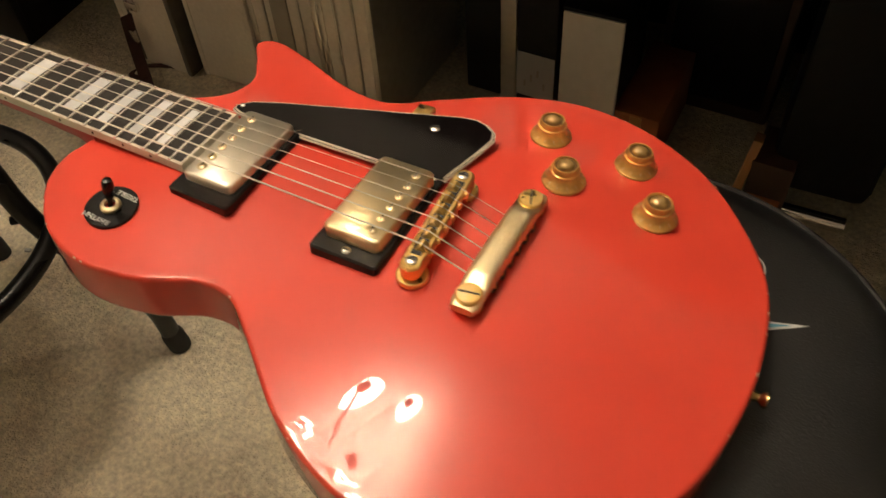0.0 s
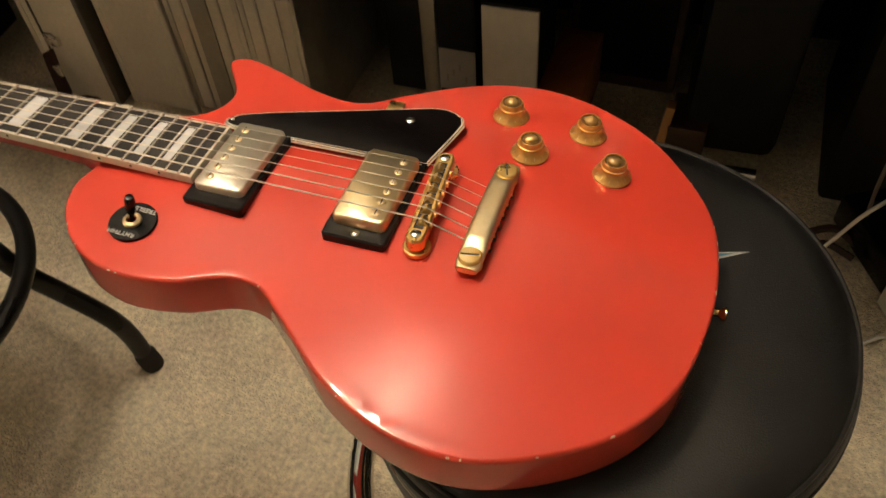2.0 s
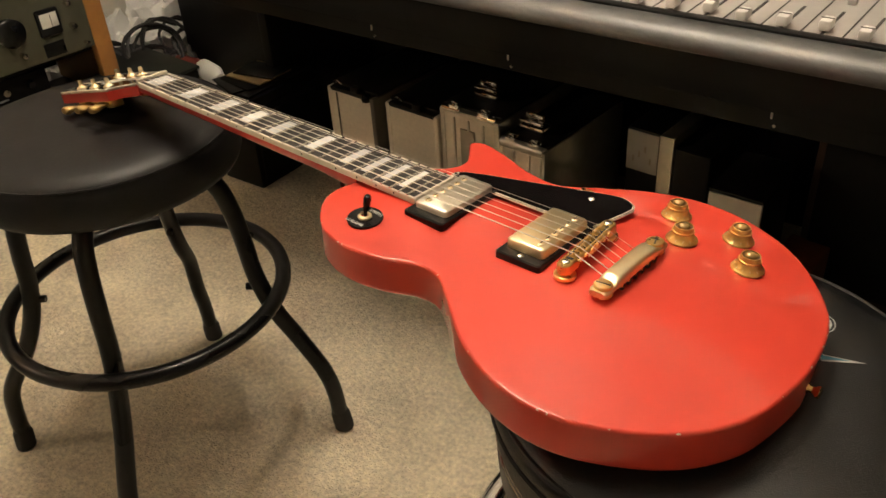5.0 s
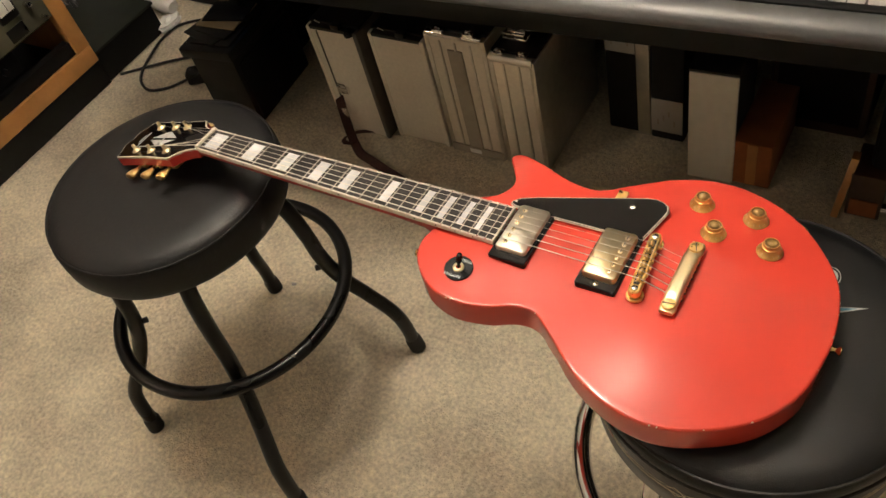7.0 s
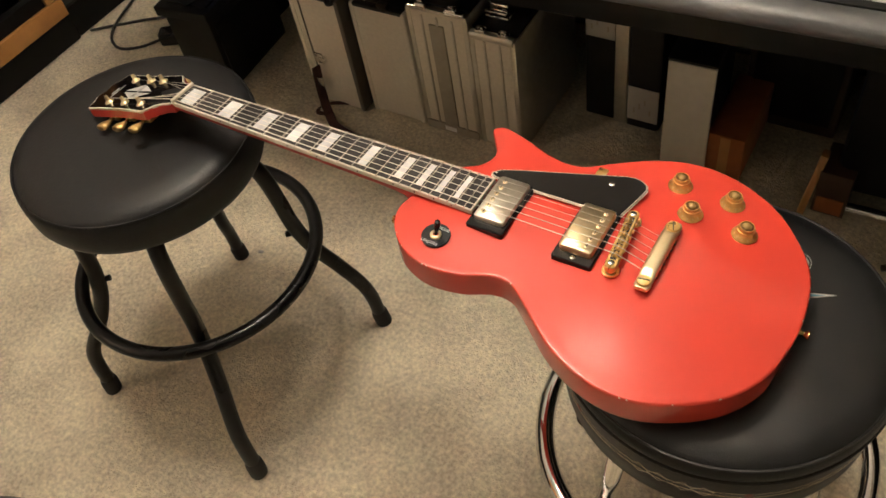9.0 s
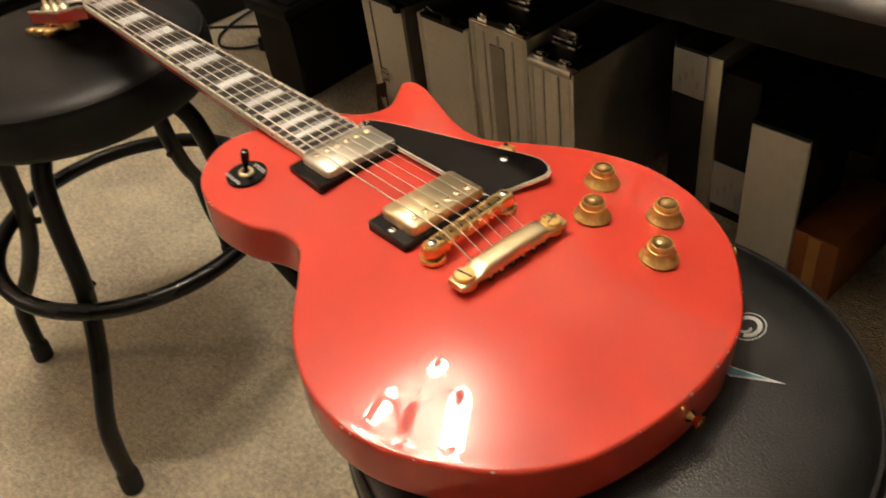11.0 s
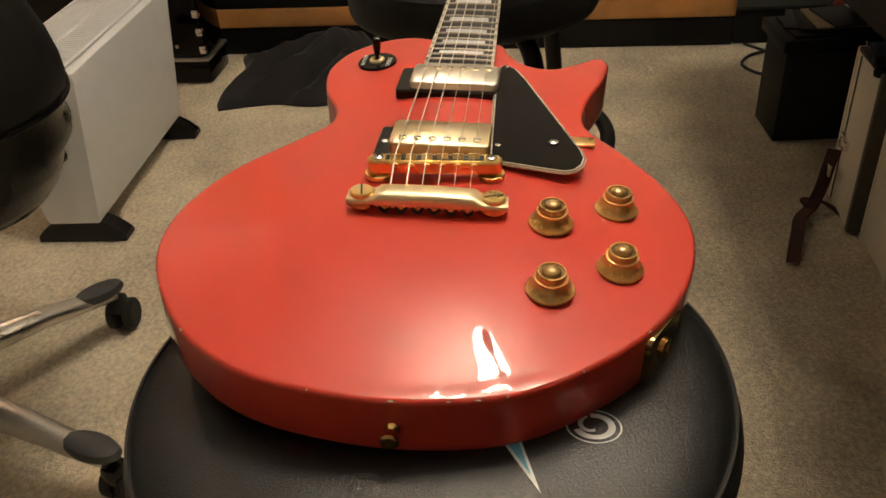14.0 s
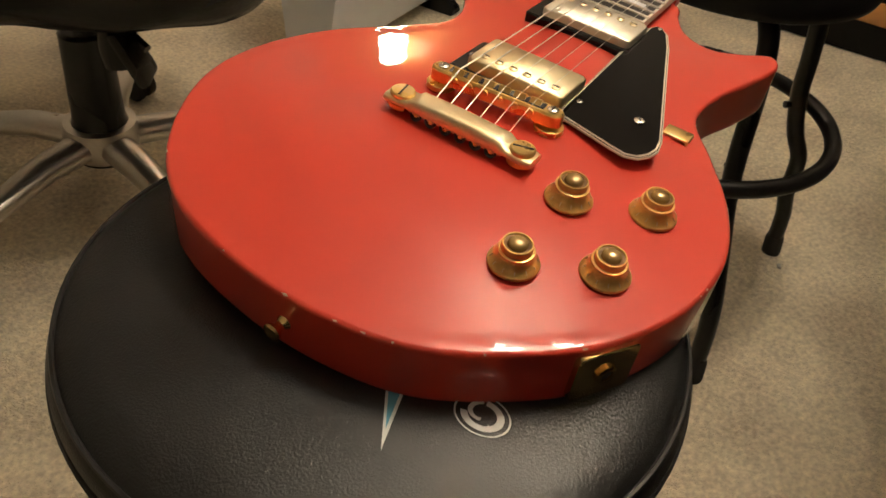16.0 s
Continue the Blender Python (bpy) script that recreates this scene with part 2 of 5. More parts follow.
def add_tube(bm, line, r, n=8, closed=False, caps=True):
    line = [Vector(p) for p in line]
    rs = r if isinstance(r, (list, tuple)) else [r] * len(line)
    rings, up = [], None
    for i, p in enumerate(line):
        if closed:
            d = line[(i + 1) % len(line)] - line[i - 1]
        else:
            d = line[min(i + 1, len(line) - 1)] - line[max(i - 1, 0)]
        d.normalize()
        if up is None:
            up = d.orthogonal().normalized()
        up = (up - d * up.dot(d)).normalized()
        side = d.cross(up)
        rings.append([bm.verts.new(p + rs[i] * (math.cos(2 * math.pi * k / n) * up + math.sin(2 * math.pi * k / n) * side)) for k in range(n)])
    pairs = list(zip(rings, rings[1:])) + ([(rings[-1], rings[0])] if closed else [])
    for a, b in pairs:
        off = 0
        if closed and a is rings[-1]:
            off = min(range(n), key=lambda o: sum((a[k].co - b[(k + o) % n].co).length for k in range(n)))
        for k in range(n):
            bm.faces.new((a[k], a[(k + 1) % n], b[(k + 1 + off) % n], b[(k + off) % n]))
    if caps and not closed:
        bm.faces.new(rings[0])
        bm.faces.new(rings[-1][::-1])
    return bm


def tube(line, r, n=8, closed=False):
    return add_tube(bm_new(), line, r, n, closed)


def circle(c, r, n=64):
    return [Vector((c[0] + r * math.cos(2 * math.pi * k / n), c[1] + r * math.sin(2 * math.pi * k / n), c[2])) for k in range(n)]


def add_plate(bm, outline, z0, z1, edge=0.0):
    """An upright prism on a 2D outline, with a small chamfer at its top edge."""
    o = [Vector((p[0], p[1])) for p in outline]
    if sum(a.x * b.y - b.x * a.y for a, b in zip(o, o[1:] + o[:1])) < 0:
        o.reverse()
    n = len(o)

    def inset(d):
        res = []
        for i in range(n):
            e1, e2 = (o[i] - o[i - 1]).normalized(), (o[(i + 1) % n] - o[i]).normalized()
            nn = (Vector((-e1.y, e1.x)) + Vector((-e2.y, e2.x))).normalized()
            res.append(o[i] + nn * d)
        return res
    rings = [(o, z0), (o, z1 - edge), (inset(edge), z1)] if edge else [(o, z0), (o, z1)]
    vs = [[bm.verts.new((p.x, p.y, z)) for p in ring] for ring, z in rings]
    for a, b in zip(vs, vs[1:]):
        for k in range(n):
            bm.faces.new((a[k], a[(k + 1) % n], b[(k + 1) % n], b[k]))
    bm.faces.new(vs[0][::-1])
    bm.faces.new(vs[-1])
    return bm


def plate(outline, z0, z1, edge=0.0):
    return add_plate(bm_new(), outline, z0, z1, edge)


def rounded_rect(cx, cy, w, h, r, n=5):
    out = []
    for sx, sy, a0 in ((1, 1, 0), (-1, 1, 90), (-1, -1, 180), (1, -1, 270)):
        for k in range(n + 1):
            a = radians(a0 + 90 * k / n)
            out.append((cx + sx * (w / 2 - r) + r * math.cos(a), cy + sy * (h / 2 - r) + r * math.sin(a)))
    return out


def lettering(name, words, size, m, mat, parent, depth=0.0002):
    cu = bpy.data.curves.new(name, "FONT")
    cu.body, cu.size, cu.extrude = words, size, depth
    cu.align_x, cu.align_y = "CENTER", "CENTER"
    tmp = new(name + "_curve", cu)
    me = bpy.data.meshes.new_from_object(tmp)
    bpy.data.objects.remove(tmp)
    me.materials.append(mat)
    ob = new(name, me)
    ob.parent = parent
    ob.matrix_basis = m
    return ob


# ---- the room ----
def structure(name, bm, mat, label, category):
    return tagged(part(name, bm, mat, smooth=False), label, category, kind="structure")


X0, X1, Y0, Y1, TOP = -2.45, 2.3, -2.4, 1.34, 2.45


def carpet_floor():
    """A slab whose top is fine uneven loop pile where the camera looks, plain beyond."""
    xs = np.concatenate(([X0 - 0.2, -2.1], np.arange(-1.95, 0.9, 0.0045), [1.2, X1 + 0.2]))
    ys = np.concatenate(([Y0 - 0.2, -1.3], np.arange(-1.15, 0.80, 0.0045), [1.1, Y1 + 0.2]))
    gx, gy = np.meshgrid(xs, ys, indexing="ij")
    rng = np.random.default_rng(5)
    inner = (gx > -1.95) & (gx < 0.9) & (gy > -1.15) & (gy < 0.8)
    clump = rng.random((gx.shape[0] // 3 + 2, gx.shape[1] // 3 + 2)).repeat(3, 0).repeat(3, 1)[:gx.shape[0], :gx.shape[1]]
    pile = rng.random(gx.shape) * 0.0034 + clump * 0.0010
    pile = np.where(inner, pile - 0.0040, 0.0)
    jx = np.where(inner, (rng.random(gx.shape) - 0.5) * 0.003, 0)
    jy = np.where(inner, (rng.random(gx.shape) - 0.5) * 0.003, 0)
    co = np.stack([gx + jx, gy + jy, pile], -1).reshape(-1, 3)
    nx, ny = gx.shape
    idx = np.arange(nx * ny).reshape(nx, ny)
    quads = np.stack([idx[:-1, :-1], idx[1:, :-1], idx[1:, 1:], idx[:-1, 1:]], -1).reshape(-1, 4)
    me = bpy.data.meshes.new("floor")
    me.vertices.add(len(co))
    me.vertices.foreach_set("co", co.ravel())
    me.loops.add(quads.size)
    me.loops.foreach_set("vertex_index", quads.ravel().astype(np.int32))
    me.polygons.add(len(quads))
    me.polygons.foreach_set("loop_start", np.arange(0, quads.size, 4, dtype=np.int32))
    me.update(calc_edges=True)
    me.validate()
    me.shade_smooth()
    me.materials.append(CARPET)
    return tagged(new("floor", me), "beige looped-pile carpet floor, slightly worn", "floor", kind="structure")


carpet_floor()

structure("ceiling", box(((X0 + X1) / 2, (Y0 + Y1) / 2, TOP + 0.05), (X1 - X0 + 0.4, Y1 - Y0 + 0.4, 0.1)), CEILING_PAINT, "plain white painted ceiling", "ceiling")
structure("wall_north", box(((X0 + X1) / 2, Y1 + 0.05, TOP / 2), (X1 - X0 + 0.2, 0.1, TOP)), WALL_PAINT, "plain painted wall behind the mixing console", "wall")
structure("wall_south", box(((X0 + X1) / 2, Y0 - 0.05, TOP / 2), (X1 - X0 + 0.2, 0.1, TOP)), WALL_PAINT, "plain painted wall behind the office chair", "wall")
structure("wall_west", box((X0 - 0.05, (Y0 + Y1) / 2, TOP / 2), (0.1, Y1 - Y0, TOP)), WALL_PAINT, "plain painted wall behind the rack", "wall")
structure("wall_east", box((X1 + 0.05, (Y0 + Y1) / 2, TOP / 2), (0.1, Y1 - Y0, TOP)), WALL_PAINT, "plain painted wall at the far end", "wall")


# Added pale card, out of view, only to show as a reflection in the pickguard.
n = thing("pale_reflection_card", "unseen pale card on the wall, stands in for what the pickguard reflects", "notice", pose(-1.40, Y1 - 0.0635, 1.44))
part("sheet", box((0, 0, 0), (0.30, 0.003, 0.22), 0.0008), WHITE_BAG, n)
# Unseen dark panel, added to darken what the guitar top and pickguard reflect.
structure("trim", box(((X0 + X1) / 2, Y1 - 0.03, 1.20), (X1 - X0, 0.06, 1.10), 0.004), WALL_DARK, "unseen dark panel on the wall behind the console, for the guitar's reflections", "wall panel")


def ceiling_lamp():
    """Arms that carry glass bowls, open to the ceiling, round a dark turned column."""
    lx, ly, lz = LAMP
    e = thing("ceiling_lamp", "dark metal ceiling lamp with five white glass bowls on curved arms", "lamp", pose(lx, ly, TOP))
    drop = TOP - lz
    part("ceiling_rose", lathe([(0, -0.006), (0.150, -0.006), (0.158, -0.016), (0.168, -0.020), (0.178, -0.014), (0.185, 0.0)], 64), CEILING_PAINT, e, "round white plaster rose")
    part("canopy", lathe([(0, -0.006), (0.050, -0.006), (0.048, -0.018), (0.025, -0.036), (0, -0.038)], 36), LAMP_METAL, e)
    part("stem", lathe([(0.007, -0.02), (0.007, -drop + 0.06)], 16), LAMP_METAL, e)
    part("column", lathe([(0, -drop + 0.09), (0.012, -drop + 0.085), (0.026, -drop + 0.05), (0.034, -drop), (0.030, -drop - 0.04), (0.014, -drop - 0.075), (0.009, -drop - 0.085), (0, -drop - 0.088)], 28), LAMP_METAL, e, "turned dark column")
    for k in range(5):
        a = radians(LAMP_TURN + 72 * k)
        d = Vector((math.cos(a), math.sin(a), 0))
        p = d * LAMP_REACH + Vector((0, 0, -drop))
        part("arm", tube(smooth_line([d * 0.02 + Vector((0, 0, -drop - 0.02)), d * LAMP_REACH * 0.4 + Vector((0, 0, -drop - 0.055)), d * LAMP_REACH * 0.8 + Vector((0, 0, -drop - 0.065)), p + Vector((0, 0, -0.040))], 6), 0.0040, 8), LAMP_METAL, e)
        part("socket", lathe([(0, -0.044), (0.012, -0.042), (0.020, -0.030), (0.021, -0.004), (0.014, 0.0)], 20, pose(*p)), LAMP_METAL, e, "dark bulb socket")
        part("shade", lathe([(0.014, -0.004), (0.030, 0.0), (0.046, 0.012), (0.054, 0.030), (0.057, 0.050), (0.055, 0.050), (0.052, 0.031), (0.044, 0.015), (0.029, 0.004), (0.012, 0.001)], 36, pose(*p)), SHADE_GLASS, e, "glowing white glass bowl")
        lamp = bpy.data.lights.new("bulb_light", "POINT")
        lamp.energy, lamp.color, lamp.shadow_soft_size = BULB_WATTS, (1.0, 0.83, 0.62), 0.022
        lo = new("bulb_light", lamp)
        lo.location = Vector((lx, ly, TOP)) + p + Vector((0, 0, 0.030))
    return e


ceiling_lamp()


# Lamp and boarding unseen: guessed from a guitar reflection, also fill under the console.
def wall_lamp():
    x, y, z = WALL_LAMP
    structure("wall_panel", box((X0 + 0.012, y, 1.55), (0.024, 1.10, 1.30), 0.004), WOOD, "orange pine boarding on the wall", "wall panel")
    e = thing("wall_lamp", "unseen wall lamp with a lit warm white glass globe, form guessed", "lamp", pose(x, y, z))
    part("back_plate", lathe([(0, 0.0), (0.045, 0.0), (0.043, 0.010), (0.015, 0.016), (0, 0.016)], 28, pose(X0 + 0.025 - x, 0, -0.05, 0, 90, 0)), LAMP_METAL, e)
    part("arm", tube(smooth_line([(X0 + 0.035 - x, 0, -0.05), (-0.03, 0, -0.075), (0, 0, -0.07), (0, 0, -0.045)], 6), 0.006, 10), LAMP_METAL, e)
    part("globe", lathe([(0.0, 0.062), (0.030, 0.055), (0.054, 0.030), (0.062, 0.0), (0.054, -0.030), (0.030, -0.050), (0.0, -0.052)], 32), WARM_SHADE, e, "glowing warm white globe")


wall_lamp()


# ---- the guitar ----
GUITAR = pose(0, 0, 0.648, -3.3, 0, 0)
RIM, BACK, PLATEAU = -0.0265, -0.0650, -0.0155
RIM_FALL, TOP_FALL = -0.045, -0.035
OUTLINE = [(-247, -22), (-251, -50), (-240, -77), (-213, -101), (-178, -111), (-140, -105), (-110, -91), (-86, -91), (-62, -108), (-14, -145), (38, -164), (88, -160),
           (143, -128), (175, -86), (188, -36), (190, 14), (180, 64), (153, 106), (118, 139), (72, 160), (25, 164), (-20, 150), (-60, 125), (-94, 102),
           (-130, 103), (-172, 117), (-203, 124), (-216, 115), (-204, 97), (-194, 81), (-194, 66), (-203, 51), (-221, 39), (-241, 28)]


def body_outline(steps=7):
    return [Vector((p.x / 1000, p.y / 1000)) for p in smooth_line([(x, y, 0) for x, y in OUTLINE], steps, True)]


BODY_LINE = body_outline()
BODY_XY = np.array([(p.x, p.y) for p in BODY_LINE])


def rim_distance(x, y):
    a, b = BODY_XY, np.roll(BODY_XY, -1, 0)
    ab, ap = b - a, np.array((x, y)) - a
    t = np.clip((ab * ap).sum(1) / (ab * ab).sum(1), 0, 1)
    return float(np.sqrt(((ap - ab * t[:, None]) ** 2).sum(1)).min())


def rim_height(x, y):
    return RIM + RIM_FALL * x + 0.010 * y


def top_height(x, y):
    """Carved top: a shallow dish inside the rim, then a dome."""
    u = min(rim_distance(x, y) / 0.116, 1.0)
    k = 0.60 * u * u * (3 - 2 * u) + 0.40 * math.sin(u * math.pi / 2)
    return rim_height(x, y) * (1 - k) + (PLATEAU + TOP_FALL * x) * k


def guitar_body(parent):
    from mathutils.geometry import delaunay_2d_cdt
    line, n = BODY_LINE, len(BODY_LINE)
    area = sum(a.x * b.y - b.x * a.y for a, b in zip(line, line[1:] + line[:1]))
    sgn = 1 if area > 0 else -1

    def ring(d):
        out = []
        for i in range(n):
            e = (line[(i + 1) % n] - line[i - 1]).normalized()
            out.append(line[i] + Vector((-e.y, e.x)) * d * sgn)
        return out
    inner = ring(0.0026)
    pts = [Vector(p) for p in inner]
    step = 0.006
    ins = np.array([(p.x, p.y) for p in inner])

    def inside(x, y):
        a, b = ins, np.roll(ins, -1, 0)
        c = (a[:, 1] > y) != (b[:, 1] > y)
        xs = (b[:, 0] - a[:, 0]) * (y - a[:, 1]) / np.where(b[:, 1] == a[:, 1], 1e-9, b[:, 1] - a[:, 1]) + a[:, 0]
        return bool(np.sum(c & (x < xs)) % 2)
    row, y = 0, -0.17
    while y < 0.17:
        x = -0.27 + (step / 2 if row % 2 else 0)
        while x < 0.21:
            if inside(x, y) and rim_distance(x, y) > 0.0062:
                pts.append(Vector((x, y)))
            x += step
        y += step * 0.87
        row += 1
    verts, _, faces, *_ = delaunay_2d_cdt(pts, [], [list(range(n))], 1, 1e-6)
    z = np.array([top_height(v.x, v.y) for v in verts])
    near = [set() for _ in verts]
    for f in faces:
        for i in range(len(f)):
            near[f[i]] |= {f[i - 1], f[(i + 1) % len(f)]}
    lock = np.array([rim_distance(v.x, v.y) < 0.0045 for v in verts])
    for _ in range(20):
        z = np.where(lock, z, np.array([0.4 * z[i] + 0.6 * np.mean([z[j] for j in near[i]]) if near[i] else z[i] for i in range(len(z))]))
    bm = bm_new()
    top = [bm.verts.new((v.x, v.y, float(zz))) for v, zz in zip(verts, z)]
    for f in faces:
        bm.faces.new([top[i] for i in f])
    index = {(round(v.x, 6), round(v.y, 6)): top[i] for i, v in enumerate(verts)}
    first = [index[(round(p.x, 6), round(p.y, 6))] for p in inner]
    for v, p in zip(first, inner):
        v.co.z = rim_height(p.x, p.y) + 0.0006
    prev = first
    drops = ((0.0018, 0.0004), (0.0009, -0.0001), (0.0003, -0.0009), (0.0, -0.0021), (0.0, -0.0028))
    foot = ((0.0, 0.0075), (0.0006, 0.0046), (0.0022, 0.0022), (0.0046, 0.0006), (0.0075, 0.0))
    for low, d, zz in [(False, *q) for q in drops] + [(True, *q) for q in foot]:
        cur = [bm.verts.new((p.x, p.y, (BACK + RIM_FALL * p.x if low else rim_height(p.x, p.y)) + zz)) for p in ring(d)]
        for k in range(n):
            bm.faces.new((prev[k], prev[(k + 1) % n], cur[(k + 1) % n], cur[k]))
        prev = cur
    bm.faces.new(prev)
    body = part("body", bm, RED, parent, angle=60)
    # small chips along the upper edge
    rng = random.Random(14)
    for q in range(34):
        k = rng.randrange(n)
        if -0.24 < line[k].x < -0.17 and line[k].y > 0.02:
            continue
        e = (line[(k + 1) % n] - line[k - 1]).normalized()
        out = Vector((e.y, -e.x, 0)) * sgn
        nrm = (out + Vector((0, 0, 1))).normalized()
        c = Vector((line[k].x, line[k].y, rim_height(line[k].x, line[k].y) - 0.0002)) - out * 0.0008
        along, up = Vector((e.x, e.y, 0)), nrm.cross(Vector((e.x, e.y, 0)))
        a, w = 0.0007 + 0.0016 * rng.random() ** 2, 0.0004 + 0.0004 * rng.random()
        cb = bm_new()
        rim = [cb.verts.new(c + along * a * math.cos(t) * (0.7 + 0.5 * rng.random()) + up * w * math.sin(t) * (0.6 + 0.6 * rng.random()) + nrm * 0.0001) for t in (0, 1.05, 2.1, 3.14, 4.2, 5.2)]
        low = [cb.verts.new(v.co - nrm * 0.0004) for v in rim]
        cb.faces.new(rim)
        for i in range(6):
            cb.faces.new((rim[i], rim[(i + 1) % 6], low[(i + 1) % 6], low[i]))
        part("paint_chip", cb, CHIP, body)
    return body


def fret_x(k):
    return -0.62865 * 2 ** (-k / 12)


def board_half(x):
    return 0.0215 + (0.0285 - 0.0215) * (x + 0.6286) / 0.458


def board_z(x):
    return -0.0018 - 0.0032 * (x + 0.6286) / 0.458


def lofted(sections, caps=True):
    bm = bm_new()
    rs = [[bm.verts.new(p) for p in s] for s in sections]
    for a, b in zip(rs, rs[1:]):
        for k in range(len(a)):
            bm.faces.new((a[k], a[(k + 1) % len(a)], b[(k + 1) % len(b)], b[k]))
    if caps:
        bm.faces.new(rs[0])
        bm.faces.new(rs[-1][::-1])
    return bm


def guitar_neck(g):
    secs = []
    for x, depth in ((-0.632, 0.0155), (-0.55, 0.0165), (-0.40, 0.0180), (-0.30, 0.0195), (-0.262, 0.024), (-0.25, 0.040), (-0.244, 0.060)):
        h, z = board_half(x), board_z(x) - 0.0055
        secs.append([Vector((x, h * math.cos(math.pi * k / 14), z - depth * math.sin(math.pi * k / 14) ** 0.8)) for k in range(15)])
    part("neck", lofted(secs), RED_NECK, g, "red lacquered set neck", angle=60)
    x0, x1 = -0.6286, -0.1685
    sec = []
    for k in range(13):
        x = x0 + (x1 - x0) * k / 12
        h, z = board_half(x) - 0.0022, board_z(x)
        sec.append([Vector((x, -h, z - 0.0058))] + [Vector((x, h * u, z - 0.0006 * u * u)) for u in (-1, -0.6, -0.2, 0.2, 0.6, 1)] + [Vector((x, h, z - 0.0058))])
    board = part("fretboard", lofted(sec), EBONY, g, "black ebony fretboard with pearl block inlays")
    for s in (-1, 1):
        sec = []
        for k in range(7):
            x = x0 + (x1 + 0.0022 - x0) * k / 6
            h, z = board_half(x), board_z(x) - 0.0006
            sec.append([Vector((x, s * (h - 0.0022), z - 0.0058)), Vector((x, s * (h - 0.0022), z + 0.0002)), Vector((x, s * (h - 0.0003), z + 0.0001)), Vector((x, s * h, z - 0.0006)), Vector((x, s * h, z - 0.0060))])
        part("binding", lofted(sec), WHITE_PLASTIC, board, "cream edge binding", angle=60)
    h = board_half(x1)
    part("binding", box((x1 + 0.0011, 0, board_z(x1) - 0.0030), (0.0022, 2 * h - 0.0045, 0.0056), 0.0003), WHITE_PLASTIC, board, "cream edge binding")
    for k in range(1, 23):
        x = fret_x(k)
        h, z = board_half(x) - 0.0004, board_z(x)
        line = [Vector((x, h * u, z + 0.0002 - 0.0006 * u * u)) for u in (-1, -0.5, 0, 0.5, 1)]
        part("fret", tube(line, 0.0012, 6), STEEL, board)
    for k in (1, 3, 5, 7, 9, 12, 15, 17, 19, 21):
        a, b = fret_x(k - 1) if k > 1 else -0.6286, fret_x(k)
        m, w = (a + b) / 2, (b - a)
        w *= 0.62 if k < 16 else 0.56
        hy = board_half(m) * 0.66
        sec = []
        for u in (-1, -0.5, 0, 0.5, 1):
            z = board_z(m) - 0.0006 * (u * 0.66) ** 2
            sec.append([Vector((m - w / 2, hy * u, z - 0.001)), Vector((m - w / 2, hy * u, z + 0.00025)), Vector((m + w / 2, hy * u, z + 0.0002)), Vector((m + w / 2, hy * u, z - 0.001))])
        part("inlay", lofted(sec), PEARL, board)
    for k, x in enumerate((3, 5, 7, 9, 12, 15, 17, 19, 21)):
        xm = (fret_x(x - 1) + fret_x(x)) / 2
        part("side_dot", lathe([(0, 0), (0.0010, 0), (0.0010, 0.0003), (0, 0.0003)], 10, pose(xm, -board_half(xm), board_z(xm) - 0.0033, 90)), BLACK_PLASTIC, board)
    part("nut", box((-0.6307, 0, -0.0024), (0.0045, 0.0425, 0.0075), 0.0006), WHITE_PLASTIC, g, "white string nut")


HEAD = pose(-0.633, 0, -0.0045) @ pose(0, 0, 0, 0, -15, 0)
# (along from the nut, half width)
HEAD_SHAPE = [(0.0, 0.0215), (0.016, 0.0235), (0.030, 0.030), (0.042, 0.0425), (0.046, 0.0432), (0.10, 0.0405), (0.145, 0.0415), (0.172, 0.0430), (0.1735, 0.0405), (0.176, 0.030), (0.184, 0.017), (0.1835, 0.010), (0.180, 0.0)]
TUNERS = [(0.071, 1), (0.100, 1), (0.138, 1), (0.062, -1), (0.100, -1), (0.138, -1)]


